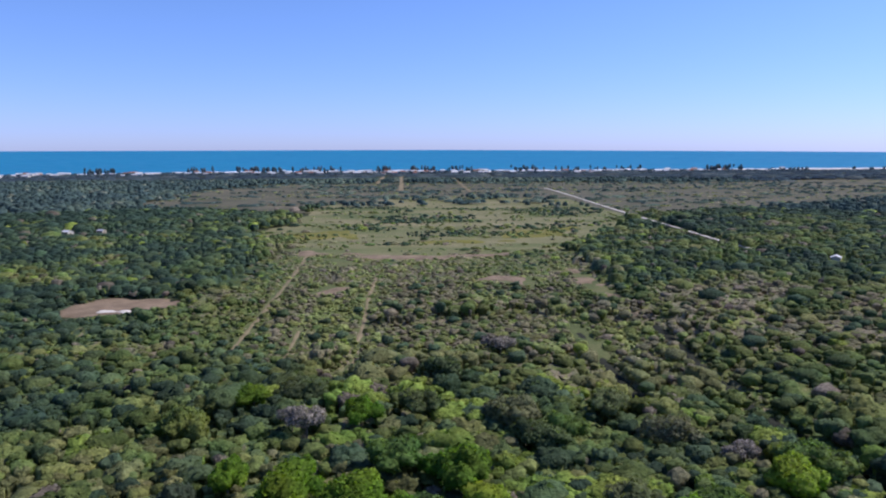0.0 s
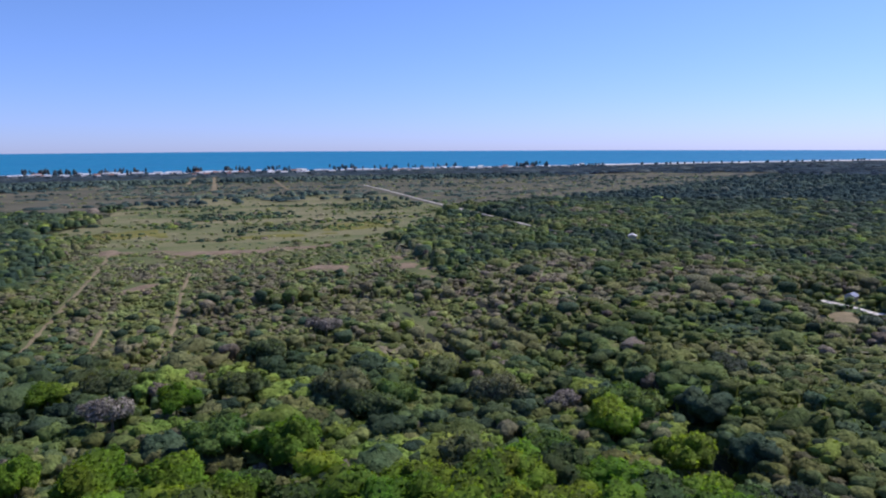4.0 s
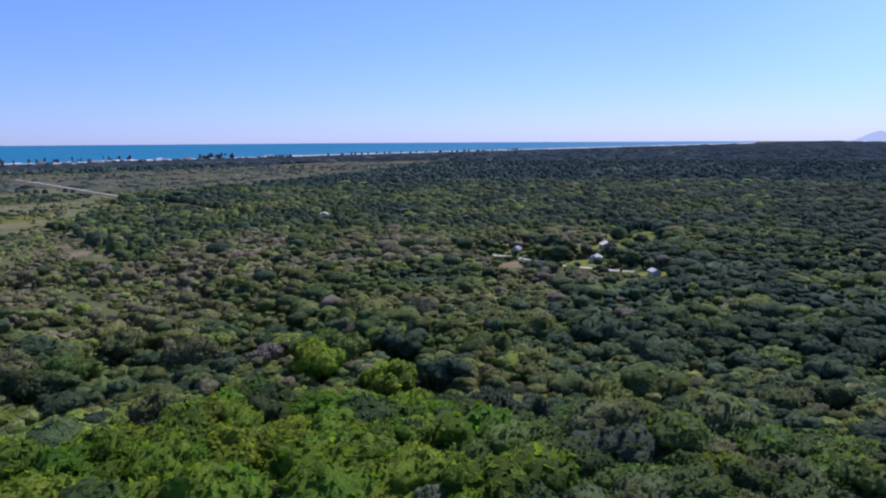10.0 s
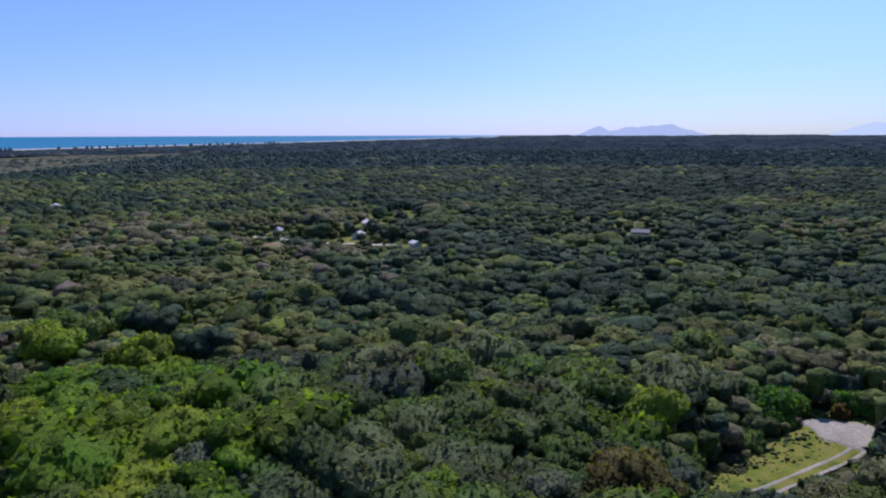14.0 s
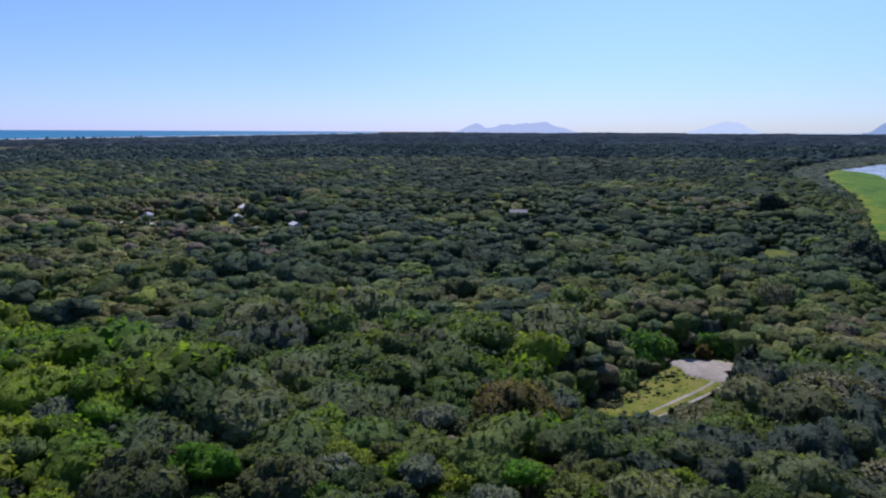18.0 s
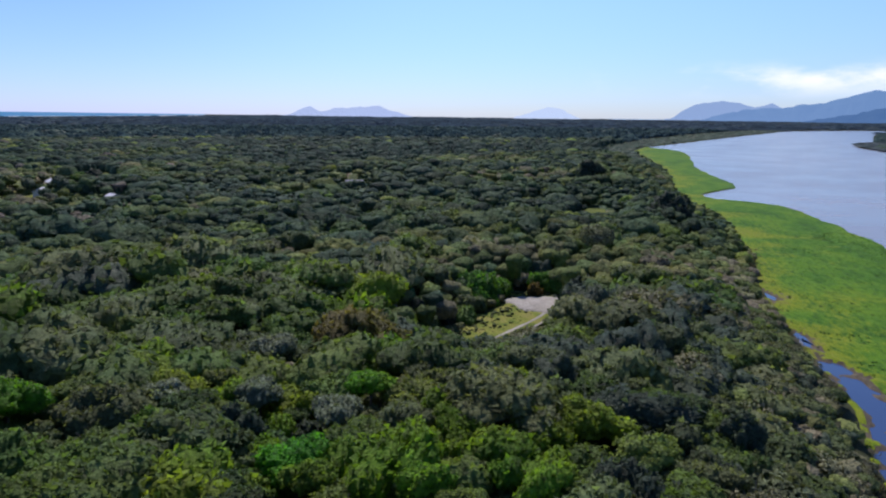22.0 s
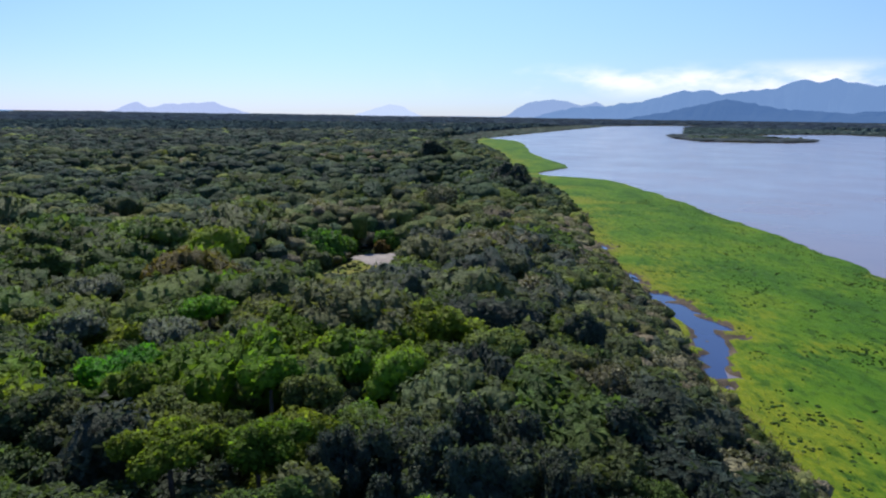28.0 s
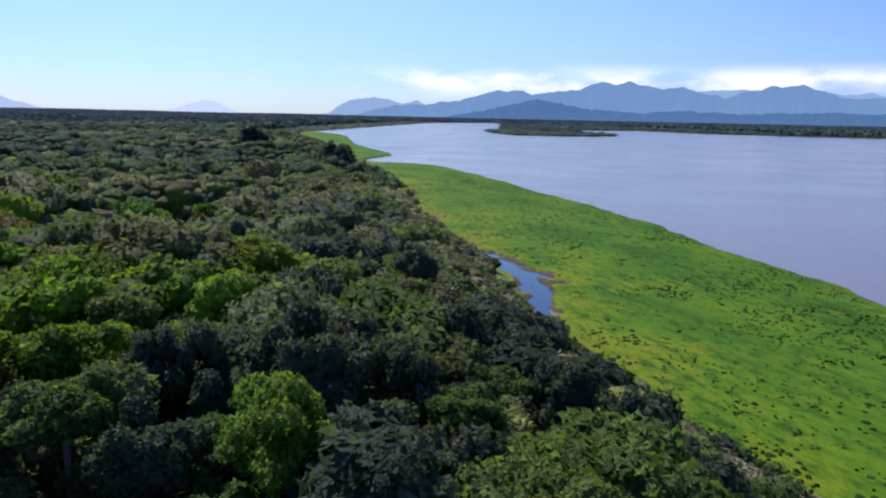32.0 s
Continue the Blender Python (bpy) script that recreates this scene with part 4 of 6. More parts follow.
    p = p + out * (s * 0.25 + loose * g.uniform(-0.02, 0.07, cards)[:, None])
    cv = np.stack([p - a * s * 0.6 - b * s * 0.3, p + a * s * 0.55 - b * s * 0.35 - tilt * s * 0.1, p + b * s * 0.65], 1).reshape(-1, 3)
    tri = np.arange(cards * 3).reshape(-1, 3) + len(v)
    cn = np.repeat(out + 1.0 * tilt + (0, 0, 0.3), 3, axis=0)
    cn /= np.linalg.norm(cn, axis=1)[:, None]
    return np.concatenate([v, cv]), np.concatenate([f, tri]), np.concatenate([nor, cn])


def tree_model(name, seed, leaves, label, group, cat="tree", lobes=9, cards=1500, size=0.13, tall=0.62, twig=False, stem=0.9, level=9, loose=0.2, high=1.0, buds=60, wild=0.0):
    """One tree of unit crown radius: trunk with limbs, crown of boughs and tufts."""
    g = np.random.default_rng(seed + 100)
    top = empty(name)
    tagged(top, label, cat, group)
    bm = bmesh.new()
    foot = Vector((0, 0, -stem))
    fork = Vector((g.uniform(-0.08, 0.08), g.uniform(-0.08, 0.08), 0.02))

    def limb(p, q, r0, r1, sides=6):
        axis = (q - p).normalized()
        u = axis.orthogonal().normalized()
        w = axis.cross(u)
        rings = []
        for t in (0, 0.5, 1) if sides > 4 else (0, 1):
            cpt = p.lerp(q, t) + u * 0.02 * math.sin(t * 5)
            r = r0 + (r1 - r0) * t
            rings.append([bm.verts.new(cpt + (u * math.cos(2 * math.pi * j / sides) + w * math.sin(2 * math.pi * j / sides)) * r) for j in range(sides)])
        for ra, rb in zip(rings, rings[1:]):
            for j in range(sides):
                bm.faces.new((ra[j], ra[(j + 1) % sides], rb[(j + 1) % sides], rb[j]))
    limb(foot, fork, 0.075, 0.05)
    for j in range(14 if twig else 4):
        ang = j * 2.4 + g.uniform(0, 0.6)
        far = g.uniform(0.35, 0.95 if twig else 0.75)
        limb(fork - Vector((0, 0, g.uniform(0, 0.2))), Vector((math.cos(ang) * far, math.sin(ang) * far, tall * g.uniform(0.55, 1.0))), 0.028, 0.006, 3)
    part("trunk", bm, M_BARK, top)
    v, f, nor = crown_shape(seed, lobes, cards, size, tall, level, buds, loose, high, wild=wild)
    if twig:
        # a dry crown lets the light through: tufts alone, with few faces of the skin
        n = len(f) - cards
        f = np.concatenate([f[:n:3], f[n:]])
    me = mesh_from("crown", v, f, [leaves], smooth=True)
    me.normals_split_custom_set_from_vertices(nor)
    crown = new("crown", me)
    crown.parent = top
    crown.shadow_terminator_geometry_offset = 0.3
    crown.shadow_terminator_shading_offset = 0.2
    return top


def allowed(x, y, margin=0.0):
    """Where trees may stand; margin: the crown's reach over the edges."""
    x, y = np.asarray(x, float), np.asarray(y, float)
    ok = lake_depth(x, y) < -1.2 - margin * 0.35
    r = np.hypot(x, y)
    for poly, m in [(CLEARING, 0.45), *[(s, 0.2) for s in LOTS], *[(s, 0.45) for s in SANDS], *[(s, 0.3) for s in LAWNS], (PATCH, 0.4), ([(92, 106), (91, 112), (96, 119), (100, 122), (102, 116), (99, 108), (96, 104)], 0.3), (REEDS, 0.2)]:
        p = np.array(poly)
        near = (x > p[:, 0].min() - 8) & (x < p[:, 0].max() + 8) & (y > p[:, 1].min() - 8) & (y < p[:, 1].max() + 8)
        if near.any():
            d = line_distance(x[near], y[near], poly, closed=True)
            ok[near] &= ~inside(x[near], y[near], poly) & (d > margin[near] * m if isinstance(margin, np.ndarray) else d > margin * m)
    for line, w in [*TRACKS, WHITE_ROAD, *BEACH_ROADS, (VILLAGE_ROAD, 2.6), (RUTS, 4.0), *DITCHES, ([(p - 9, q) for p, q in WHITE_ROAD[0][1:-1]], 13.0)]:
        ok &= line_distance(x, y, line) > w / 2 + margin * (0.3 if w < 4 else 0.5)
    sea_y = np.interp(x, [-6000, -1165, -638, 28, 740, 1421, 2700, 3496, 6000], [1000, 1900, 2127, 2194, 2270, 2290, 2200, 2100, 1900])
    return ok & (y < sea_y - np.where(x < 900, 100, 110)) & (r < 4850)


# places that stay open to view: where, how wide in degrees, from what height
VIEWS = [((108, 22), 4.6, 42), ((112, 21), 4.0, 38), ((124, 17), 4.6, 32), ((128, 14), 3.4, 29), ((141, 12.5), 2.6, 25), ((120, 18), 4.4, 33), ((119, 14.5), 2.0, 38), ((266, 208), 2.0, 54), ((262, 225), 2.6, 54), ((260, 255), 2.2, 56), ((258, 278), 1.4, 58), ((240, 250), 1.8, 56), ((318, 256), 1.6, 52), ((360, 268), 2.2, 52), ((270, 192), 1.2, 50)]
FAR_VIEWS = [((354, 113), 1.2, 57), ((290, 523), 0.9, 72), ((316, 22), 1.2, 36), ((278, -5), 2.0, 32), ((-177, 351), 2.6, 80), ((40, 445), 2.2, 82), ((92, 425), 1.6, 82), ((236, 839), 0.8, 80), ((243, 738), 0.8, 80), ((246, 647), 0.9, 80), ((252, 590), 0.9, 80), ((-92, 360), 0.7, 80), ((-98, 460), 0.7, 82), ((-89, 300), 0.7, 80), ((-42, 393), 0.7, 80), ((-38, 330), 0.8, 80), ((-367, 697), 0.8, 76), ((-338, 706), 0.8, 76)]


def sight_limit(x, y):
    """How high a tree may grow where the woods leave a clearing, a road or a house open to view from above."""
    x, y = np.asarray(x, float), np.asarray(y, float)
    r, a = np.hypot(x, y), np.degrees(np.arctan2(x, y))
    best = np.full(x.shape, 99.0)
    for (px, py), wide, eye in VIEWS + FAR_VIEWS:
        d, b = math.hypot(px, py), math.degrees(math.atan2(px, py))
        s = (np.abs(a - b) < wide) & (r < d)
        best = np.where(s, np.minimum(best, 0.6 + eye * (1 - r / d)), best)
    return best


def shore_limit(x, y):
    """How high the woods grow by the lake: low scrub at the bank, rising inland."""
    x, y = np.asarray(x, float), np.asarray(y, float)
    shore = y - np.interp(x, *np.array(BANK).T)
    return np.where((x > -40) & (x < 900) & (shore < 30), np.interp(x, [60, 110], [0.7, 1.5]) + np.maximum(shore, 0) * np.interp(x, [18, 26, 48, 60], [0.36, 0.58, 0.58, 0.36]), 99.0)


def in_view(x, y, pad=4):
    a = np.degrees(np.arctan2(np.asarray(x) - HOME[0], np.asarray(y) - HOME[1]))
    return (a > -33 - pad) & (a < 139 + pad)


KINDS = {
    "bright": dict(name="broadleaf_tree", leaves=M_BRIGHT, label="broad tree with a bright green rounded crown", group="bright green woodland trees", tall=0.70),
    "middle": dict(name="canopy_tree", leaves=M_MIDDLE, label="woodland tree with a mid-green billowing crown", group="mid-green woodland trees", tall=0.70),
    "olive": dict(name="scrub_tree", leaves=M_OLIVE, label="scrubby tree with a greyish olive crown", group="olive scrub trees", tall=0.74),
    "dark": dict(name="evergreen_tree", leaves=M_DARK, label="dense evergreen tree with a dark green crown", group="dark green woodland trees", tall=0.80),
    "bare": dict(name="dry_tree", leaves=M_DRYTWIG, label="half-bare tree with a dry grey-brown crown", group="dry grey trees", tall=0.74),
    "middle_low": dict(name="spreading_tree", leaves=M_MIDDLE, label="low spreading tree with a dull green crown", group="low green trees", tall=0.58),
}
KINDS["pine"] = dict(name="beach_pine", leaves=M_PINE, label="tall dark feathery tree behind the beach", group="dark trees along the beach", tall=1.5)
MODELS = {}


BUILDS = {2: dict(lobes=14, cards=4200, size=0.08, level=15, loose=1.4, buds=130, wild=1.5), 1: dict(lobes=10, cards=1250, size=0.10, level=11, loose=0.9, buds=80, wild=0.7), 0: dict(lobes=9, cards=380, size=0.13, level=8, loose=0.6, buds=46)}


def models(kind, fine):
    """Five shapes of each kind, in builds of finer and coarser leaves."""
    key = (kind, fine)
    if key not in MODELS:
        d = KINDS[kind]
        MODELS[key] = []
        for j in range(5):
            a = dict(BUILDS[fine], seed=hash_of(kind) + j * 7 + fine * 50, leaves=d["leaves"], tall=d["tall"], twig=kind == "bare")
            a["lobes"] += (0, 3, 1, 5, 2)[j]
            a["high"] = 1.4 if kind == "dark" else 1.0
            a["tall"] *= (1.0, 0.85, 1.12, 0.92, 1.2)[j]
            if kind == "pine":
                a["cards"], a["level"], a["buds"] = 90, 3, 0
            MODELS[key].append((d, a))
    return MODELS[key]


def hash_of(word):
    return sum(ord(c) * (i + 3) for i, c in enumerate(word)) % 997


FIRST = {}
TREES = []


def plant(kind, x, y, radius, top, fine, j=None, label="", leaves=None, full=False):
    """Sets one tree: crown radius and height of its top over the ground."""
    d, args = models(kind, fine)[(len(TREES) if j is None else j) % 5]
    key = (kind, fine, args["seed"], leaves.name if leaves else "")
    ground = float(land_height(np.array([x]), np.array([y]))[0])
    deep = args["tall"] * args["high"] * radius * 1.05
    if full and kind != "pine":
        top = min(top, deep * 1.7)
    squash = min(max(0.85 * top / deep, 0.8), 2.0 if kind == "pine" else 1.45) if full else min(max(0.55 * top / deep, 0.7), 1.25 if kind == "dark" else 0.95)
    foot = top - deep * squash
    m = Matrix.Translation((x, y, ground + max(foot, 0.1 * radius))) @ Matrix.Rotation(rng.uniform(0, 6.28), 4, "Z")
    if key not in FIRST:
        a = dict(args)
        if leaves:
            a["leaves"] = leaves
        FIRST[key] = tree_model(d["name"], label=d["label"], group=d["group"], stem=3.0, **a)
        ob = FIRST[key]
        ob.matrix_basis = m
    else:
        ob = copy_thing(FIRST[key], m)
    lean = rng.uniform(0.8, 1.22)
    ob.scale = (radius * lean, radius / lean, radius * squash)
    if label:
        ob["label"] = label
    TREES.append((x, y, radius))
    return ob


# trees that stand out, each at its place: x, y, crown radius, top
BRIGHT_TREES = [(54.2, 11, 4.3, 11.2), (51.1, 7.1, 3.3, 11), (62.4, 4.5, 3.6, 11), (58.6, 14.4, 3.0, 11), (64.2, 16.6, 3.6, 10.6), (59.6, 8.6, 3.2, 11), (47.1, 15.7, 2, 11.5), (47, 24.2, 2.3, 11), (35.2, 18.4, 2.3, 12), (35.7, 14.2, 2.1, 12), (72.5, 11.5, 2.9, 9.5), (26.9, 5.5, 2.3, 11.3), (3.9, 155.8, 8, 15), (-18.2, 140.7, 7.5, 15), (-33.6, 147.3, 7.8, 15), (-48.2, 150.9, 5.5, 14), (8.1, 139.3, 4.3, 15), (-23.3, 196.9, 5.8, 12), (-58, 212.1, 5.8, 11), (21.7, 122.8, 7.7, 15), (40.8, 111.2, 6.9, 15), (79.9, 154, 7, 13)]
BRIGHT_MORE_TREES = [(86.6, 132.5, 6.4, 12), (47.9, 108.1, 6.8, 14), (79.2, 107.9, 4.9, 12)]
MIDDLE_TREES = [(58, -0.7, 2.8, 10), (52.7, -3.5, 2.6, 9.5), (44.8, 12.4, 2, 11), (69.9, -4.9, 2.8, 9), (95.4, -0.5, 4.6, 8), (99, 6.3, 3.5, 8), (68.5, 29.5, 3.2, 9.5), (93.1, 44.7, 4.8, 8.5), (130.7, 54.9, 6, 7.5), (29.4, 12.8, 1.9, 11.5), (31.2, -3.6, 1.6, 9), (32.9, 185.7, 5.6, 12), (-70.4, 188.5, 7.6, 12), (-11.4, 162.8, 7, 14), (58.5, 142.5, 5, 12), (89.4, 164.2, 8, 12), (119.8, 97.4, 6.3, 9), (156.2, 40.5, 7.6, 9), (117.6, 49.2, 8, 10), (85, 56.5, 5.6, 11)]
MIDDLE_MORE_TREES = [(66.5, 20.5, 3.4, 10), (84.1, 13, 4.2, 9), (91.2, 6.2, 5.3, 9)]
OLIVE_TREES = [(79.3, 44, 6.3, 9), (40.1, 25.1, 2.2, 11), (74.4, 21.6, 2.7, 9), (27, 1.9, 2.1, 10), (-43.9, 220, 8, 11), (-7.4, 203.9, 6.8, 12), (1.1, 240.9, 6.9, 11), (49.8, 206.3, 7.1, 11), (40, 140, 7.1, 13), (25, 179.8, 6.5, 12), (92.2, 90.3, 8, 10), (109.9, 77.4, 6.7, 9), (19.5, 197.4, 7.8, 12), (56.7, 47.6, 4.2, 11), (145, 71.3, 7.6, 9)]
DARK_TREES = [(37.2, 6.6, 2.7, 11.5), (36, 10.1, 1.8, 11.5), (41.7, 0.5, 2.8, 10), (67.6, -10.1, 2, 8.5), (57.1, 36.3, 3.1, 10), (124.8, 45.1, 4.6, 7.5), (34.9, 2.9, 2.2, 11), (34.4, -1.4, 2, 10.5), (33.8, -8.4, 2.4, 8), (31.7, -11.9, 2.3, 7), (27.3, 9.7, 1.8, 11), (-57.6, 142.4, 5.3, 13), (96.3, 109.6, 5.4, 10), (136.1, 189.9, 7.4, 9), (117, 3.4, 3.6, 6), (88.8, 106.2, 6.4, 11)]
BARE_TREES = [(60.5, 186.1, 7.4, 11)]
PALE_TREES = [(23, 278, 5.6, 9.5), (18.5, 283, 3.4, 8.5), (-38, 189, 5.4, 13), (-42.5, 193, 3.6, 12), (76, 172, 4.5, 10.5)]
SILVER_TREES = [(60.6, 26.8, 2.7, 10.8), (58.3, 47.8, 2.6, 11), (60.8, 44.4, 2.4, 11), (59, 82, 3.5, 12), (65, 36.4, 2.6, 10.5), (78, 40, 2.8, 10.5), (81, 67, 3.4, 10.5)]
FRESH_TREES = [(66.7, 25.3, 2.3, 11.2), (74, 82.5, 3.6, 12.3), (54.5, 56, 3.2, 12.8), (50, 26.5, 3.0, 11.3), (37, 112, 4.6, 15)]
GROVES = [("bright", BRIGHT_TREES), ("bright", BRIGHT_MORE_TREES), ("middle", MIDDLE_TREES), ("middle", MIDDLE_MORE_TREES), ("olive", OLIVE_TREES), ("dark", DARK_TREES), ("bare", BARE_TREES)]


def landmark_trees():
    # low bushes and small trees round the clearing
    for x, y, r, h, kind in ((151, 21, 2.6, 5.0, "dark"), (154, 17, 2.8, 5.5, "middle"), (155, 12, 2.8, 5.2, "dark"), (153, 6.5, 2.6, 4.8, "middle"), (148.5, 3.5, 2.8, 5.6, "olive"), (143, 3.0, 2.8, 5.6, "dark"),
                             (149, 26, 2.6, 5.5, "middle"), (133, 27, 3.0, 6.0, "middle"), (126, 29, 2.8, 5.5, "olive"), (118, 32, 2.8, 5.4, "dark"), (110, 33, 2.6, 5.0, "middle")):
        plant(kind, x, y, r, h, 0, full=True)
    for x, y, r, h, kind in ((133.5, 22, 2.2, 3.6, "middle"), (129, 25, 2.3, 4.0, "olive"), (125, 26.8, 2.3, 3.8, "middle"), (136, 20.3, 1.5, 2.2, "bright"), (121, 29, 2.4, 4.4, "middle"), (130, 28, 2.6, 5.0, "olive"), (135, 26, 2.5, 5.0, "middle"),
                             (140, 19.6, 1.4, 2.0, "middle"), (116, 29.5, 2.3, 4.0, "olive"), (110, 30.5, 2.2, 3.6, "middle"), (104, 31, 2.2, 3.4, "olive"), (131, 22.5, 1.9, 3.0, "olive"), (127, 24.8, 1.9, 3.0, "middle"), (121, 26.5, 1.8, 2.8, "dark"), (116.5, 25.6, 1.1, 1.6, "bare"), (112.5, 26.6, 1.0, 1.5, "bare"), (119.5, 24.4, 0.8, 1.1, "bare"),
                             (107.5, 27.6, 1.2, 1.8, "olive"), (122.5, 8.6, 1.1, 1.5, "bright"), (117.5, 11.4, 1.1, 1.5, "olive"), (126.5, 7.4, 1.3, 1.8, "middle"), (112.5, 14.6, 1.2, 1.6, "olive")):
        plant(kind, x, y, r, h, 0, full=True)
    plant("middle", 87, 32.5, 6.4, 11.5, 1, 0, "wide tree with a rusty brown-green crown", M_BROWN)
    plant("bright", 149.0, 9.6, 3.9, 7.0, 1, 1, "rounded tree with bright green leaves behind the sand yard", M_VIVID, True)
    plant("bright", 144.9, 12.6, 1.9, 3.4, 1, 2, "small tree with orange-brown blossom in the yard", M_ORANGE, True)
    plant("bright", 138.5, 23.2, 5.6, 10.5, 1, 1, "wide layered tree with fresh green leaves beside the yard", M_VIVID, True)
    plant("bright", 143.5, 20.5, 3.6, 5.6, 1, 3, "low layered tree with fresh green leaves beside the yard", M_VIVID, True)
    plant("dark", 133.5, 4.2, 3.5, 6.6, 1, 2, "dense dark tree beside the wheel ruts", full=True)
    plant("bare", 166, -0.5, 4.0, 12.0, 1, 4, "tall feathery tree with a pale grey-green crown")
    plant("dark", 238, -26, 7.0, 12.5, 1, 0, "large dark spreading tree above the marsh", full=True)
    plant("dark", 362, -3.5, 6.0, 15.0, 1, 1, "tall dark tree standing above the shore woods")
    # trees between the houses of the hamlet
    for x, y, r, h, kind in ((270, 264, 3.2, 7, "middle"), (275, 257, 3.2, 8, "dark"), (280, 250, 3.5, 8.5, "middle"), (287, 246, 3.0, 7.5, "dark"), (297, 238, 3.5, 8, "dark"), (292, 229, 3.0, 6.5, "middle"),
                             (299, 222, 3.5, 7.5, "dark"), (284, 206, 3.2, 6.5, "dark"), (280, 221, 2.2, 5, "middle"), (239, 236, 3.2, 4.6, "dark"), (251, 222, 2.4, 3.4, "middle"), (312, 240, 3.5, 7.5, "middle"), (334, 246, 4.0, 8, "dark"), (345, 263, 2.6, 5.5, "middle"),
                             (232, 230, 5.2, 7.0, "dark"), (238, 225, 4.0, 6.0, "dark"), (244, 219, 3.0, 4.6, "olive"), (252, 208, 3.2, 5.2, "dark"), (290, 230, 3.4, 7.5, "dark")):
        plant(kind, x, y, r, h, 0)
    for x, y, r, h in PALE_TREES:
        plant("bare", x, y, r, h, 1, None, "leafless tree with pale grey twigs", M_PALETWIG)
    for x, y, r, h in SILVER_TREES:
        plant("olive", x, y, r, h, 1, None, "rounded tree with pale silvery green leaves", M_SILVER)
    for x, y, r, h in FRESH_TREES:
        plant("middle", x, y, r, h, 1, None, "small rounded tree with fresh vivid green leaves", M_FRESH)
    for kind, trees in GROVES:
        for x, y, r, h in trees:
            d = math.hypot(x, y)
            plant(kind, x, y, r, h + 0.5, 2 if d < 48 else 1 if d < 90 or r > 4.8 else 0)


landmark_trees()


def near_woods():
    """Single trees out to 170 m, large ones first."""
    g = np.random.default_rng(21)
    n = 9000
    r = np.sqrt(g.uniform(13 ** 2, 134 ** 2, n))
    a = np.radians(g.uniform(-40, 146, n))
    x, y = HOME[0] + np.sin(a) * r, HOME[1] + np.cos(a) * r
    u = g.random(n)
    size = np.where(u < 0.06, g.uniform(4.8, 6.8, n), np.where(u < 0.42, g.uniform(2.8, 4.6, n), g.uniform(1.5, 2.9, n)))
    size *= np.where(r < 60, 0.95, np.where(r < 95, 0.98, 1.2))
    order = np.argsort(-(u < 0.06).astype(int) * 2 - (u < 0.42).astype(int), kind="stable")
    ok = allowed(x, y, size)
    px, py, pr = [t[0] for t in TREES], [t[1] for t in TREES], [t[2] for t in TREES]
    count = {k: 0 for k in KINDS}
    tone, warm = value_noise(x, y, 38, 11), value_noise(x, y, 70, 12)
    bank = np.interp(x, *np.array(BANK).T)
    for i in order:
        if not ok[i]:
            continue
        d = np.hypot(np.array(px) - x[i], np.array(py) - y[i])
        if (d < (0.40 + 0.2 * u[-i]) * (np.array(pr) + size[i])).any():
            continue
        shore = y[i] - bank[i]
        q = g.random()
        if x[i] > 20 and shore < 17 and r[i] < 47:
            kind = "dark" if q < 0.7 else "olive" if q < 0.85 else "middle"
        elif x[i] > 20 and shore < 17:
            kind = "bare" if q < 0.24 else "olive" if q < 0.76 else "dark" if q < 0.88 else "middle"
        elif r[i] < 46 and a[i] > radians(62):
            kind = "dark" if q < 0.48 else "middle" if q < 0.72 else "olive" if q < 0.86 else "bright"
        else:
            b = 0.55 * tone[i] + 0.28 * (r[i] < 134) * (a[i] < 0.72) + 0.22 * (r[i] < 85) * (0.9 <= a[i] < 1.9) + 0.45 * q - 0.12
            kind = "bright" if b > 0.62 else "middle" if b > 0.40 else "olive" if b > 0.22 else "dark" if b > 0.05 else "bare"
            if kind == "middle" and size[i] < 3 and count["middle"] > 200:
                kind = "middle_low"
        if count[kind] >= 300:
            kind = min(("olive", "middle", "middle_low", "dark", "bright"), key=lambda k: count[k])
        top = 5.4 + size[i] * 0.75 + 2.8 * value_noise(x[i], y[i], 32, 31) + g.uniform(-1.0, 1.2) + (1.6 if r[i] < 140 and a[i] < 1.1 else 0.0)
        top = min(top, float(shore_limit(x[i], y[i])))
        if x[i] > 20 and shore < 12:
            size[i] = min(size[i], 0.7 + 0.28 * shore)
        top = min(top, float(sight_limit(x[i], y[i])))
        if r[i] < 40:
            top = min(top, 11.0 if a[i] < radians(140) else 9.0)
        size[i] = min(size[i], max(top, 0.8) * 0.95)
        edge = r[i] > 80 and float(line_distance(x[i:i + 1], y[i:i + 1], CLEARING, closed=True)[0]) < 7 + size[i]
        if edge:
            top = min(top, 1.0 + 1.7 * size[i])
        count[kind] += 1
        plant(kind, x[i], y[i], size[i], top, 2 if r[i] < 46 else 1 if r[i] < 74 else 0, full=edge)
        px.append(x[i]), py.append(y[i]), pr.append(size[i])
    return count


near_woods()


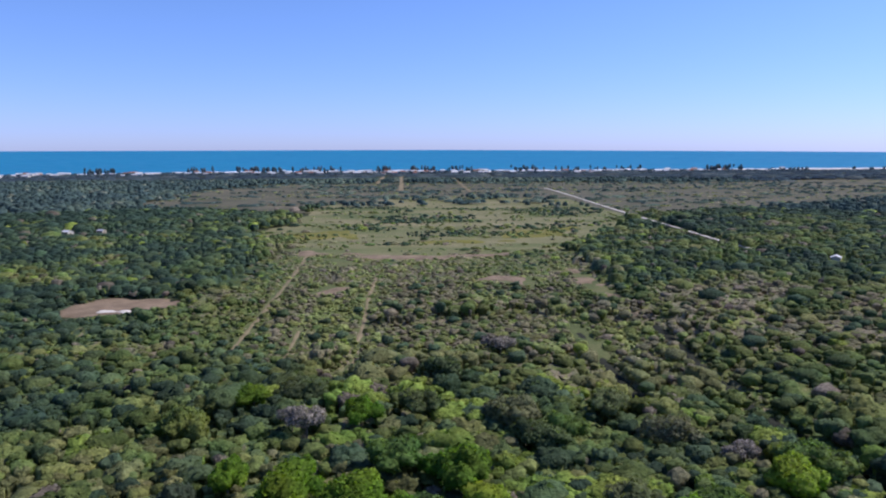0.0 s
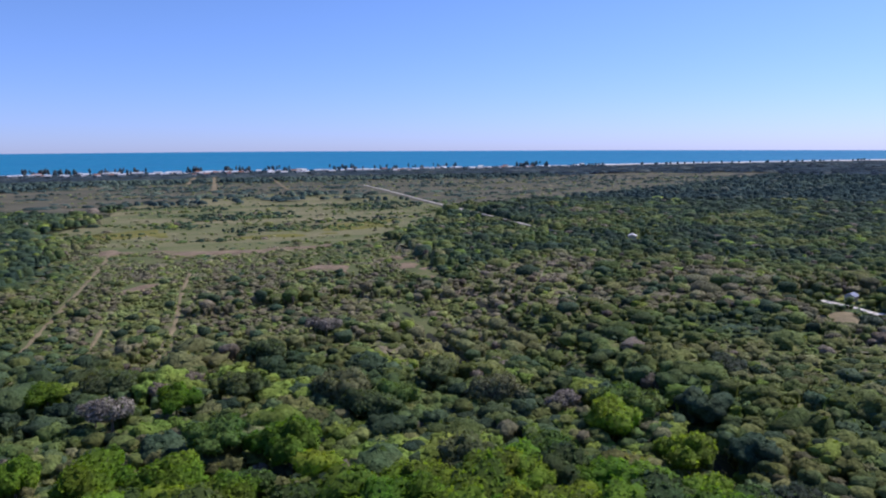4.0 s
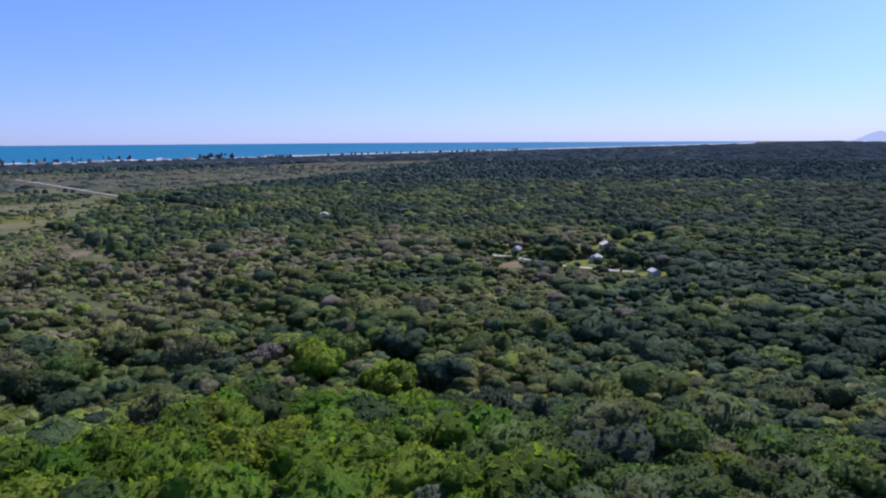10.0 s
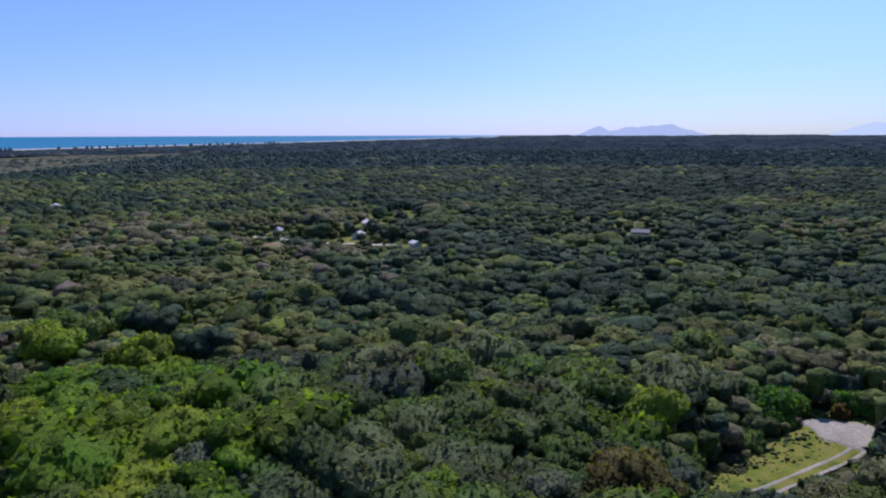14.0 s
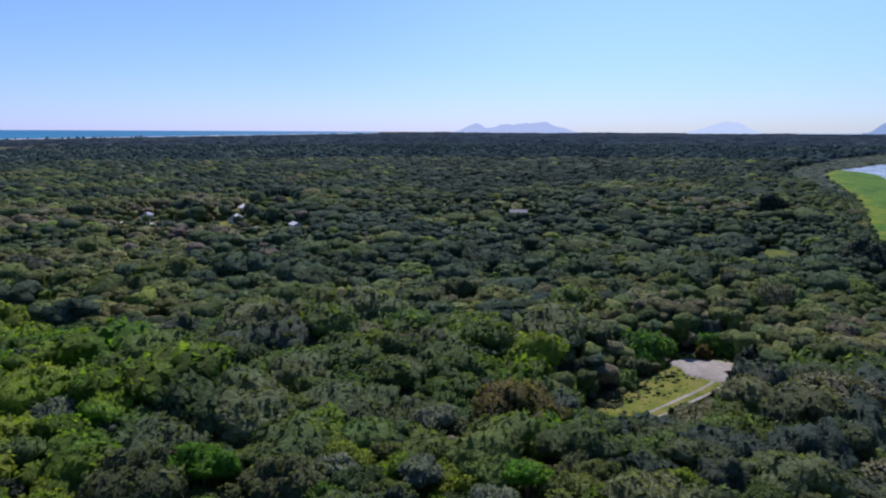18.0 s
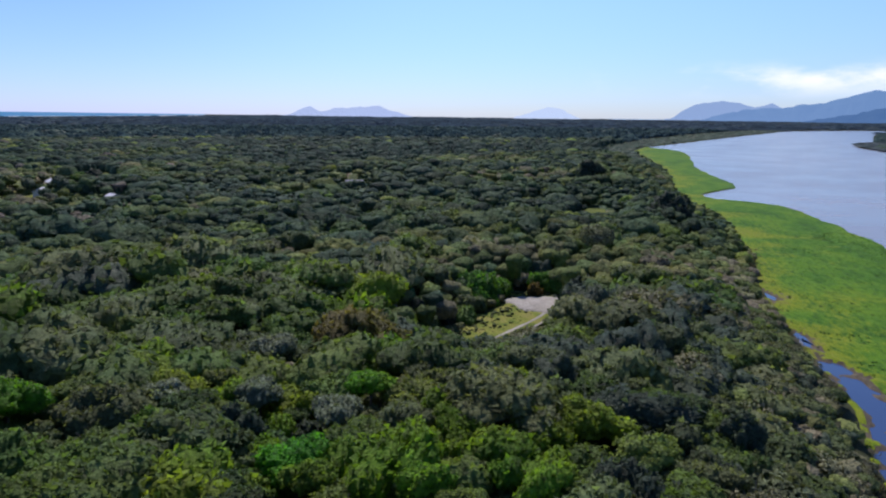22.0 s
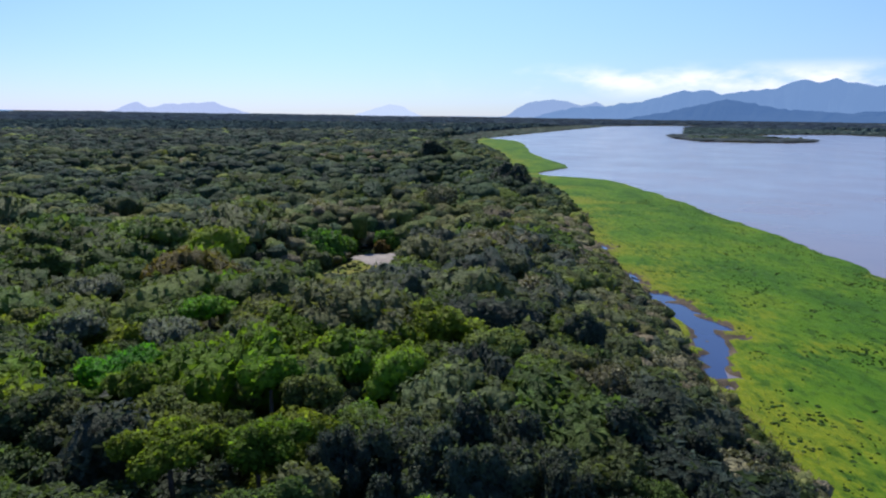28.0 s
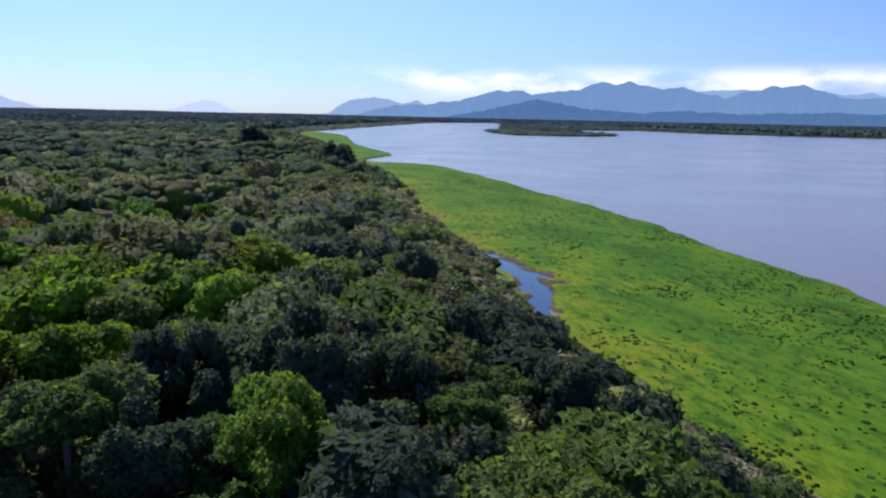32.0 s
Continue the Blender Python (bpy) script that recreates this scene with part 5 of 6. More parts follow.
def heap(name, xs, ys, radius, top, tint, shapes, label, mat=None, foot=0.0, seed=5, smooth=True, level=None, dome=0.8):
    """Many trees in one mesh, where they stand too far or too thick to count."""
    g = np.random.default_rng(seed)
    vs, fs, ts, base = [], [], [], 0
    kind = g.integers(0, len(shapes), len(xs))
    turn = g.uniform(0, 6.28, len(xs))
    z = land_height(xs, ys) if level is None else np.full(len(xs), level)
    ns = []
    for k, (v, f, *more) in enumerate(shapes):
        s = kind == k
        if not s.any():
            continue
        c, w = np.cos(turn[s])[:, None], np.sin(turn[s])[:, None]
        X = (v[None, :, 0] * c - v[None, :, 1] * w) * radius[s][:, None] + xs[s][:, None]
        Y = (v[None, :, 0] * w + v[None, :, 1] * c) * radius[s][:, None] + ys[s][:, None]
        deep = np.minimum(radius[s] * dome, top[s] * 0.92)[:, None]
        up = v[None, :, 2]
        Z = np.where(up < 0.1, 0.35 * top[s][:, None], top[s][:, None] - (1 - up) * deep) + z[s][:, None] + foot
        vs.append(np.stack([X, Y, Z], -1).reshape(-1, 3))
        if more:
            n = more[0]
            ns.append(np.stack([n[None, :, 0] * c - n[None, :, 1] * w, n[None, :, 0] * w + n[None, :, 1] * c, np.repeat(n[None, :, 2], len(c), 0)], -1).reshape(-1, 3))
        fs.append((f[None] + (np.arange(s.sum()) * len(v))[:, None, None]).reshape(-1, f.shape[1]) + base)
        ts.append(np.repeat(tint[s], len(v)))
        base += s.sum() * len(v)
    ob = new(name, mesh_from(name, np.concatenate(vs), np.concatenate(fs), [mat or M_WOODS], smooth=smooth, tint=np.concatenate(ts)))
    if ns:
        ob.data.normals_split_custom_set_from_vertices(np.concatenate(ns))
    ob.shadow_terminator_geometry_offset = 0.3
    ob.shadow_terminator_shading_offset = 0.2
    return tagged(ob, label, "woodland", kind="stuff")


def crown_shapes(level, count=9, cards=0, buds=0, leaf=0.2):
    """Domed tree crowns with clumps and some leaves, of unit height and radius, and their normals."""
    res = []
    for j in range(count):
        v, f, nor = crown_shape(300 + j, 7 + j % 4, cards, leaf, 1.0, level, buds, 0.6, 1.0, 0.05)
        v[:, 2] = v[:, 2] / np.percentile(v[:, 2], 99)
        res.append((v, f, nor))
    return res


def lump_shapes(level, count=6):
    res = []
    for j in range(count):
        g = np.random.default_rng(500 + j)
        if level:
            v, f = geodesic(level + 1)
            v = v * (1 + 0.35 * (g.random(len(v)) - 0.5))[:, None]
            v[:, 2] = np.clip(v[:, 2] * 0.55 + 0.45, -0.2, 1.1)
        else:
            a = np.arange(6) * math.pi / 3
            ring = np.stack([np.cos(a), np.sin(a), a * 0], -1) * g.uniform(0.8, 1.2, 6)[:, None]
            mid = ring * 0.72 + (0, 0, 1) * g.uniform(0.5, 0.85, 6)[:, None]
            v = np.concatenate([ring, mid, [[0, 0, 1.0]]])
            f = []
            for k in range(6):
                n = (k + 1) % 6
                f += [(k, n, 6 + n), (k, 6 + n, 6 + k), (6 + k, 6 + n, 12)]
            f = np.array(f)
        res.append((v, f))
    return res


def scatter(r0, r1, spacing, seed):
    """Jittered places in a ring about the camera's stand, within the view."""
    g = np.random.default_rng(seed)
    n = int((r1 - r0) / spacing) + 1
    xs, ys = [], []
    for k in range(n):
        r = r0 + (r1 - r0) * (k + 0.5) / n
        m = int(np.radians(180) * r / spacing)
        a = np.radians(-38) + (np.arange(m) + g.uniform(-0.5, 0.5, m)) * np.radians(180) / m
        rr = r + g.uniform(-0.5, 0.5, m) * spacing
        xs.append(HOME[0] + np.sin(a) * rr), ys.append(HOME[1] + np.cos(a) * rr)
    x, y = np.concatenate(xs), np.concatenate(ys)
    s = in_view(x, y)
    return x[s], y[s], g


def tint_of(x, y, g):
    """Which colour of tree grows where: dark woods to the east, olive scrub and green groves between; darkened for haze
    far off.
    """
    a = np.degrees(np.arctan2(x, y))
    r = np.hypot(x, y)
    base = 0.44 + 0.66 * (value_noise(x, y, 38, 41) - 0.5) + 0.45 * (value_noise(x, y, 150, 42) - 0.5) + g.normal(0, 0.12, len(x))
    # distance haze put into darker tints, then the dark woods to the east
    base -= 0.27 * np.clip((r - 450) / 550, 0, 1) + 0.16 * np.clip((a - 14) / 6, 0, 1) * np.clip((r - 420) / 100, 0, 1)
    base += 0.07 * ((a < 52) & (r < 480)) + 0.13 * ((a < 24) & (a > -14) & (r > 165) & (r < 440)) + 0.03 * ((a < 25) & (r < 420) & (r > 230)) - 0.06 * (r < 230) + 0.14 * ((y > 270) & (y < 560) & (x < 100) & (x > -130))
    base -= 0.16 * ((np.abs(y - 350 - 9 * np.sin(x / 17)) < 20 * value_noise(x, y, 19, 47)) & (x > -38) & (x < 88))
    for poly in HEDGES:
        base -= 0.2 * inside(x, y, poly)
    # haze over the western woods, also put into the tint
    base -= 0.2 * np.clip((-11 - a) / 5, 0, 1) * (r > 230)
    base -= 0.17 * np.clip((a - 50) / 18, 0, 1) * np.clip((r - 150) / 90, 0, 1)
    base = np.where((r < 270) & (a < 45), np.minimum(base, 0.6), base)
    odd = g.random(len(x)) * np.where((a > 60) & (r > 150), 0.97, 1.0)
    fresh = (r < 250) & (a > -10) & (a < 38) & (value_noise(x, y, 24, 43) > 0.46 + 0.1 * (r > 185)) & (g.random(len(x)) < 0.6)
    base = np.where(odd < 0.025, 0.93, np.where(odd > 0.975, 1.0, np.where(fresh, 0.93, np.clip(base, 0.0, 0.9))))
    return base


def thinned(x, y, g):
    """Fields and heath carry a few bushes and hedgerows only, and thin out the woods about them."""
    e = line_distance(x, y, OPEN_LAND, closed=True)
    d = np.where(inside(x, y, OPEN_LAND), e, -e) / 62
    d = d + 1.3 * (value_noise(x * 0.5, y, 42, 64) - 0.5)
    hedge = (value_noise(x * 0.2, y, 17, 61) > 0.62) & (value_noise(x, y, 60, 62) > 0.34)
    q = g.random(len(x))
    scrub = (y > 280) & (x < 95) & (x > -125) & (y < 560)
    keep = np.clip(0.75 - d * 1.1, 0.04, 1)
    keep = np.where(hedge & (y < 1560), np.maximum(keep, 0.65), keep)
    for poly in HEDGES:
        keep = np.where(inside(x, y, poly) & (value_noise(x * 0.3, y, 15, 66) > 0.3), 0.9, keep)
    return (q < keep) & ~(scrub & (g.random(len(x)) < 0.06))


def scrub_share(x, y):
    """How far the woods have thinned to open scrub, with ragged borders: 0 to 1."""
    wander = 34 * (value_noise(x, y, 30, 151) - 0.5) + 26 * (value_noise(x, y, 9, 152) - 0.5)
    west, east, south = (x + 150 + wander) / 46, (106 - x + 0.5 * wander) / 22, (y - 262 + wander) / 26
    return np.clip(np.minimum(np.minimum(west, east), south), 0, 1)


def wood_ring(r0, r1, gap, mid, shapes):
    """A ring of the woods: a few broad crowns over many small ones."""
    x, y, g = scatter(r0, r1, gap, 71 + r0)
    size = np.clip(np.exp(g.normal(mid, 0.52, len(x))), 0.9, 8.0)
    scrub = scrub_share(x, y) * ~((np.abs(y - 350 - 9 * np.sin(x / 17)) < 20 * value_noise(x, y, 19, 47)) & (x > -38) & (x < 88) & (value_noise(x, y, 6, 48) > 0.45))
    size = size * (1 - 0.27 * scrub)
    s = allowed(x, y, size) & thinned(x, y, g)
    for tx, ty, tr in TREES:
        if math.hypot(tx, ty) > 125:
            s &= np.hypot(x - tx, y - ty) > 0.6 * (size + tr)
    x, y, size, scrub = x[s], y[s], size[s], scrub[s]
    lift = value_noise(x, y, 30, 77)
    top = scrub * (0.9 + size * 0.55 + 0.8 * lift) + (1 - scrub) * (3.4 + size * 0.62 + 2.4 * lift + 0.7 * g.normal(size=len(x))) + 1.2 * (np.hypot(x, y) < 230)
    # single old trees, dark and high, over the rest
    old = (g.random(len(x)) < 0.05) & (value_noise(x, y, 36, 153) > 0.4)
    size, top = np.where(old, np.maximum(size, 2.2) * 1.45, size), top + old * g.uniform(1.0, 2.8, len(x))
    top = np.minimum(np.minimum(top, sight_limit(x, y)), shore_limit(x, y))
    top = np.where(allowed(x, y, np.full(x.shape, 22.0)), top, np.minimum(top, 0.5 + 1.5 * size))
    size = np.minimum(size, np.maximum(top, 0.8) * 0.95)
    tint = np.where(old, g.uniform(0.03, 0.32, len(x)), tint_of(x, y, g))
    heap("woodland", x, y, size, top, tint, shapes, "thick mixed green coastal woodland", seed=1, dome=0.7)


def far_woods():
    for r0, r1, gap, mid, shapes in ((132, 235, 4.2, 0.82, crown_shapes(4, 14, 44, 8)), (235, 430, 3.7, 0.52, crown_shapes(2, 14, 16, 0))):
        wood_ring(r0, r1, gap, mid, shapes)
    for r0, r1, sp, shapes in ((430, 700, 4.9, lump_shapes(0, 12)), (700, 1000, 6.6, lump_shapes(0, 12))):
        x, y, g = scatter(r0, r1, sp, 72 + r0)
        size = np.clip(np.exp(g.normal(1.2, 0.45, len(x))), 1.4, 9) * sp / 6.0
        s = allowed(x, y, size) & thinned(x, y, g) & ~inside(x, y, ISLAND)
        x, y, size = x[s], y[s], size[s]
        field = inside(x, y, FIELD) | inside(x, y, HEATH) | ((y < 575) & (x < 105) & (x > -135))
        size = np.where(field, size * 0.6, size)
        top = np.where(field, 1.2, 4.2) + size * 0.4 + g.normal(0, 0.7, len(x)) * np.where(field, 0.6, 1) + 2.0 * value_noise(x, y, 40, 78) * ~field
        top = np.minimum(np.minimum(top, sight_limit(x, y)), shore_limit(x, y))
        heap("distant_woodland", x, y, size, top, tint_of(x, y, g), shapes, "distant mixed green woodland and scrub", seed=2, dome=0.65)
    for r0, r1, sp in ((1000, 1800, 11.5), (1800, 3000, 28), (3000, 4850, 50)):
        x, y, g = scatter(r0, r1, sp, int(r0))
        size = np.clip(np.exp(g.normal(-0.8, 0.42, len(x))), 0.16, 1.1) * sp * (1.3 if r0 > 1500 else 1.0)
        s = allowed(x, y, size) & thinned(x, y, g) & ~inside(x, y, ISLAND)
        x, y, size = x[s], y[s], size[s]
        top = g.uniform(4, 9, len(x)) * np.where(inside(x, y, HEATH), 0.45, 1) * (0.5 if r0 >= 3000 else 1)
        top = np.where((x > 950) & (x < 2150) & (y < -400) & (y > -900), top * 0.4, top)
        top = np.where(y > 1700 + 0.12 * x, np.minimum(top, 3.0), top)
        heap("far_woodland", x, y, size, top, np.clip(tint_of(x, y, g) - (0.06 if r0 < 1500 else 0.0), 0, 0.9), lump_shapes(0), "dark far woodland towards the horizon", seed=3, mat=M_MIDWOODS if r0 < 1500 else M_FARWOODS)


def understorey(r0, r1, n, label):
    """The closed lower growth of the woods between the crowns, seen from above."""
    a = np.radians(np.linspace(-37, 143, int(math.radians(180) / (math.log(r1 / r0) / n))))
    r = np.geomspace(r0, r1, n)
    g = np.random.default_rng(int(r0))
    A, R = np.meshgrid(a, r, indexing="ij")
    R = R * (1 + 0.4 * (r1 / r0) ** (1 / n) * 0.02 * g.normal(size=R.shape))
    x, y = HOME[0] + np.sin(A) * R, HOME[1] + np.cos(A) * R
    flat, yy = x.ravel(), y.ravel()
    ok = allowed(flat, yy, np.full(flat.shape, 1.2))
    e = line_distance(flat, yy, OPEN_LAND, closed=True)
    deep = np.where(inside(flat, yy, OPEN_LAND), e, -e) / 62 + 1.3 * (value_noise(flat * 0.5, yy, 42, 64) - 0.5)
    open_ground = allowed(flat, yy, np.full(flat.shape, 24.0))
    tall = (4.0 - 3.5 * scrub_share(flat, yy)) * (0.55 + 0.4 * value_noise(flat, yy, 4.0, 141) + 0.5 * value_noise(flat, yy, 11, 142)) + 0.5 * g.random(flat.shape)
    tall = np.minimum(np.minimum(tall, 0.7 * sight_limit(flat, yy)), 0.6 * shore_limit(flat, yy))
    tall = np.where(open_ground, tall, 0.25 * tall)
    tall = np.where(ok & (deep < -0.12), tall, -1.5)
    z = land_height(flat, yy) + tall
    i = np.arange(flat.size).reshape(x.shape)
    f = np.stack([i[:-1, :-1], i[:-1, 1:], i[1:, 1:], i[1:, :-1]], -1).reshape(-1, 4)
    f = f[(tall[f] > -1).any(axis=1)]
    ob = new("understorey", mesh_from("understorey", np.stack([flat, yy, z], -1), f, [M_WOODS], smooth=True, tint=np.clip(tint_of(flat, yy, g) + 0.06, 0, 0.9)))
    tagged(ob, label, "woodland", kind="stuff")


understorey(180, 420, 120, "low mixed green growth under the coastal woods")
understorey(415, 1010, 130, "low mixed green growth under the distant woods")


def beach_scrub():
    """Low dark thickets between and before the houses along the beach."""
    g = np.random.default_rng(35)
    n = 2600
    x = np.where(g.random(n) < 0.75, g.uniform(-1250, 150, n), g.uniform(150, 1100, n))
    sea_y = np.interp(x, [-6000, -1165, -638, 28, 740, 1421, 2700, 3496, 6000], [1000, 1900, 2127, 2194, 2270, 2290, 2200, 2100, 1900])
    y = sea_y - 62 - 170 * g.random(n) ** 1.3
    s = value_noise(x, y, 26, 36) > 0.42
    for line, w in BEACH_ROADS:
        s &= line_distance(x, y, line) > 10
    x, y = x[s], y[s]
    size = g.uniform(3.0, 8.0, len(x))
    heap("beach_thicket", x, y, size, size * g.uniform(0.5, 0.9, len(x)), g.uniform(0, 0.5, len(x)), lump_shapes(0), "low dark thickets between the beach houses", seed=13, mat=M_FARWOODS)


far_woods()
beach_scrub()


def low_scrub():
    """Knee-high to man-high bushes over the open scrub, the meadow and the heath."""
    g = np.random.default_rng(37)
    n = 6800
    x, y = g.uniform(-140, 112, n), g.uniform(262, 560, n)
    s = allowed(x, y, np.full(n, 1.0)) & (value_noise(x, y, 16, 38) > 0.3)
    x, y = x[s], y[s]
    size = np.clip(np.exp(g.normal(0.45, 0.35, len(x))), 0.7, 3.2)
    heap("low_scrub", x, y, size, size * g.uniform(0.5, 0.9, len(x)), np.clip(g.normal(0.56, 0.17, len(x)), 0, 0.9), lump_shapes(0), "low mixed green and tan scrub bushes", seed=14)
    n = 24000
    x, y = g.uniform(-460, 1100, n), g.uniform(520, 1650, n)
    s = (inside(x, y, FIELD) | inside(x, y, HEATH)) & allowed(x, y, np.full(n, 1.0))
    s &= value_noise(x * 0.16, y, 17, 39) + 0.3 * value_noise(x, y, 7, 40) > 0.72
    x, y = x[s], y[s]
    size = np.clip(np.exp(g.normal(0.6, 0.45, len(x))), 0.7, 5.0)
    heap("low_scrub", x, y, size, size * g.uniform(0.3, 0.7, len(x)), np.clip(g.normal(0.52, 0.2, len(x)), 0, 0.9), lump_shapes(0), "low dull green bushes over dry meadow and heath", seed=15)


low_scrub()


def island_reeds():
    g = np.random.default_rng(44)
    x, y = g.uniform(800, 1150, 2600), g.uniform(-520, -320, 2600)
    s = inside(x, y, ISLAND)
    x, y = x[s], y[s]
    size = g.uniform(4, 9, len(x))
    heap("island_reeds", x, y, size, g.uniform(1.0, 2.4, len(x)), g.uniform(0.4, 1.0, len(x)), lump_shapes(0), "low grey-green reeds and bushes on the island", seed=16, mat=M_FARWOODS)


island_reeds()


def shore_reeds():
    """Uneven reeds and low bushes over the flat between the far woods and the lake."""
    g = np.random.default_rng(45)
    x = 500 + 1450 * g.random(9000) ** 1.7
    y = g.uniform(-520, 0, 9000)
    s = inside(x + g.normal(0, 6, 9000), y + g.normal(0, 6, 9000), REEDS) & (lake_depth(x, y) < 0)
    x, y = x[s], y[s]
    size = g.uniform(1.8, 5.5, len(x))
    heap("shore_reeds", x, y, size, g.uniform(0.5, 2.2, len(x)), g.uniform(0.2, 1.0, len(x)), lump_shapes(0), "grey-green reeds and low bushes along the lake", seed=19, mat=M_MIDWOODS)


shore_reeds()


def undergrowth():
    """Bushes and young trees that close the woods between and below the single trees."""
    tx, ty, tr = (np.array(c) for c in zip(*TREES))
    for r0, r1, gap, cards, level in ((13, 60, 2.3, 170, 4), (60, 110, 2.8, 30, 3), (110, 178, 3.7, 10, 2)):
        x, y, g = scatter(r0, r1, gap, 81 + r0)
        size = g.uniform(0.55, 1.0, len(x)) * gap * 0.95
        s = allowed(x, y, size)
        x, y, size = x[s], y[s], size[s]
        near = np.array([np.min(np.hypot(tx - p, ty - q) / tr) for p, q in zip(x, y)])
        bank = np.interp(x, *np.array(BANK).T)
        low = np.minimum(np.minimum(sight_limit(x, y) * 0.8, shore_limit(x, y)), 9)
        top = np.minimum(np.where(near > 0.75, g.uniform(5.5, 8.8, len(x)), g.uniform(4.5, 7.0, len(x))), low)
        # nothing to see under the heart of a crown
        s = near > 0.45
        heap("undergrowth", x[s], y[s], size[s], np.maximum(top[s], 0.6), np.clip(g.normal(0.42, 0.17, s.sum()) + 0.3 * ((x[s] > 20) & (y[s] - bank[s] < 11)), 0.05, 0.9), crown_shapes(level, cards=cards, buds=10 if level > 3 else 0, leaf=0.1 if level > 3 else 0.17), "dense mixed green undergrowth between the trees", seed=9)


undergrowth()


def woods_behind():
    """The woods go on about the camera's stand and behind it."""
    g = np.random.default_rng(88)
    n = 3600
    r, a = np.sqrt(g.uniform(0.5, 420 ** 2, n)), g.uniform(0, 2 * math.pi, n)
    x, y = HOME[0] + np.sin(a) * r, HOME[1] + np.cos(a) * r
    size = g.uniform(2.6, 5.5, n)
    s = allowed(x, y, size) & ~in_view(x, y, 7) & (r > 22)
    x, y, size = x[s], y[s], size[s]
    heap("woodland", x, y, size, np.minimum(np.minimum(3.0 + size, 7.5), shore_limit(x, y)), np.clip(g.normal(0.4, 0.2, len(x)), 0, 0.9), crown_shapes(2), "mixed green woodland below and behind the open view", seed=12)


woods_behind()


def bushes_below():
    """Close-grown crowns straight below the drone and behind it."""
    g = np.random.default_rng(89)
    n = 1500
    r, a = np.sqrt(g.uniform(0.5, 80 ** 2, n)), g.uniform(0, 2 * math.pi, n)
    x, y = HOME[0] + np.sin(a) * r, HOME[1] + np.cos(a) * r
    size = g.uniform(1.6, 3.4, n)
    s = allowed(x, y, size) & (~in_view(x, y, 7) | (r < 16))
    x, y, size, r = x[s], y[s], size[s], r[s]
    for near, shapes in ((r < 24, crown_shapes(9, 6, 700, 50, 0.07)), (r >= 24, crown_shapes(3, cards=60, leaf=0.12))):
        heap("woodland", x[near], y[near], size[near], np.minimum(np.minimum(3.0 + size[near], 6.5), shore_limit(x[near], y[near])), np.clip(g.normal(0.36, 0.18, near.sum()), 0, 0.9), shapes, "close green crowns of the woodland below the open view", seed=18)


bushes_below()


def tussocks():
    """Darker clumps of water plants on the floating meadow."""
    g = np.random.default_rng(91)
    n = 12000
    x = 20 + 230 * g.random(n) ** 1.7
    lo, hi = np.interp(x, *np.array(MARSH_EDGE).T), np.interp(x, *np.array(BANK).T)
    t = g.random(n)
    y = lo + 1.0 + (hi - lo - 3) * t
    clump = 0.35 * value_noise(x, y, 2.6, 92) + 0.3 * value_noise(x, y, 11, 93) + 0.35 * g.random(n)
    s = clump > 0.47 + 0.13 * t
    for p in POOLS:
        s &= ~inside(x, y, p) & (line_distance(x, y, p, closed=True) > 0.8)
    x, y = x[s], y[s]
    size = np.clip(np.exp(g.normal(-1.75, 0.4, len(x))), 0.08, 0.42)
    z = g.uniform(0.0, 0.05, len(x)) + size * 0.05
    ob = heap("marsh_plants", x, y, size, z + 0.2, g.uniform(0, 1, len(x)), lump_shapes(0), "dark green clumps of water plants on the marsh", mat=M_TUSSOCK, seed=10, level=-0.5)
    ob["category"] = "marsh plants"


tussocks()


def clearing_brush():
    """Tufts, weeds and small bushes that break up the grass of the clearing."""
    g = np.random.default_rng(97)
    x, y = g.uniform(100, 150, 2600), g.uniform(5, 30, 2600)
    s = inside(x, y, CLEARING) & ~inside(x, y, YARD) & (line_distance(x, y, YARD, closed=True) > 0.5) & (line_distance(x, y, RUTS) > 1.7)
    side = line_distance(x, y, RUTS)
    s &= g.random(2600) < np.clip(-0.12 + 0.1 * side, 0, 0.75)
    x, y, side = x[s], y[s], side[s]
    size = np.clip(np.exp(g.normal(-1.6, 0.4, len(x))), 0.1, 0.5) * np.clip(0.5 + 0.1 * side, 0, 1.3)
    heap("clearing_brush", x, y, size, 0.25 + size * g.uniform(0.4, 1.1, len(x)), np.clip(g.normal(0.72, 0.14, len(x)), 0.4, 0.95), lump_shapes(1), "weeds and small brown and green bushes in the clearing", seed=17, mat=M_SCRUBGRASS)


clearing_brush()


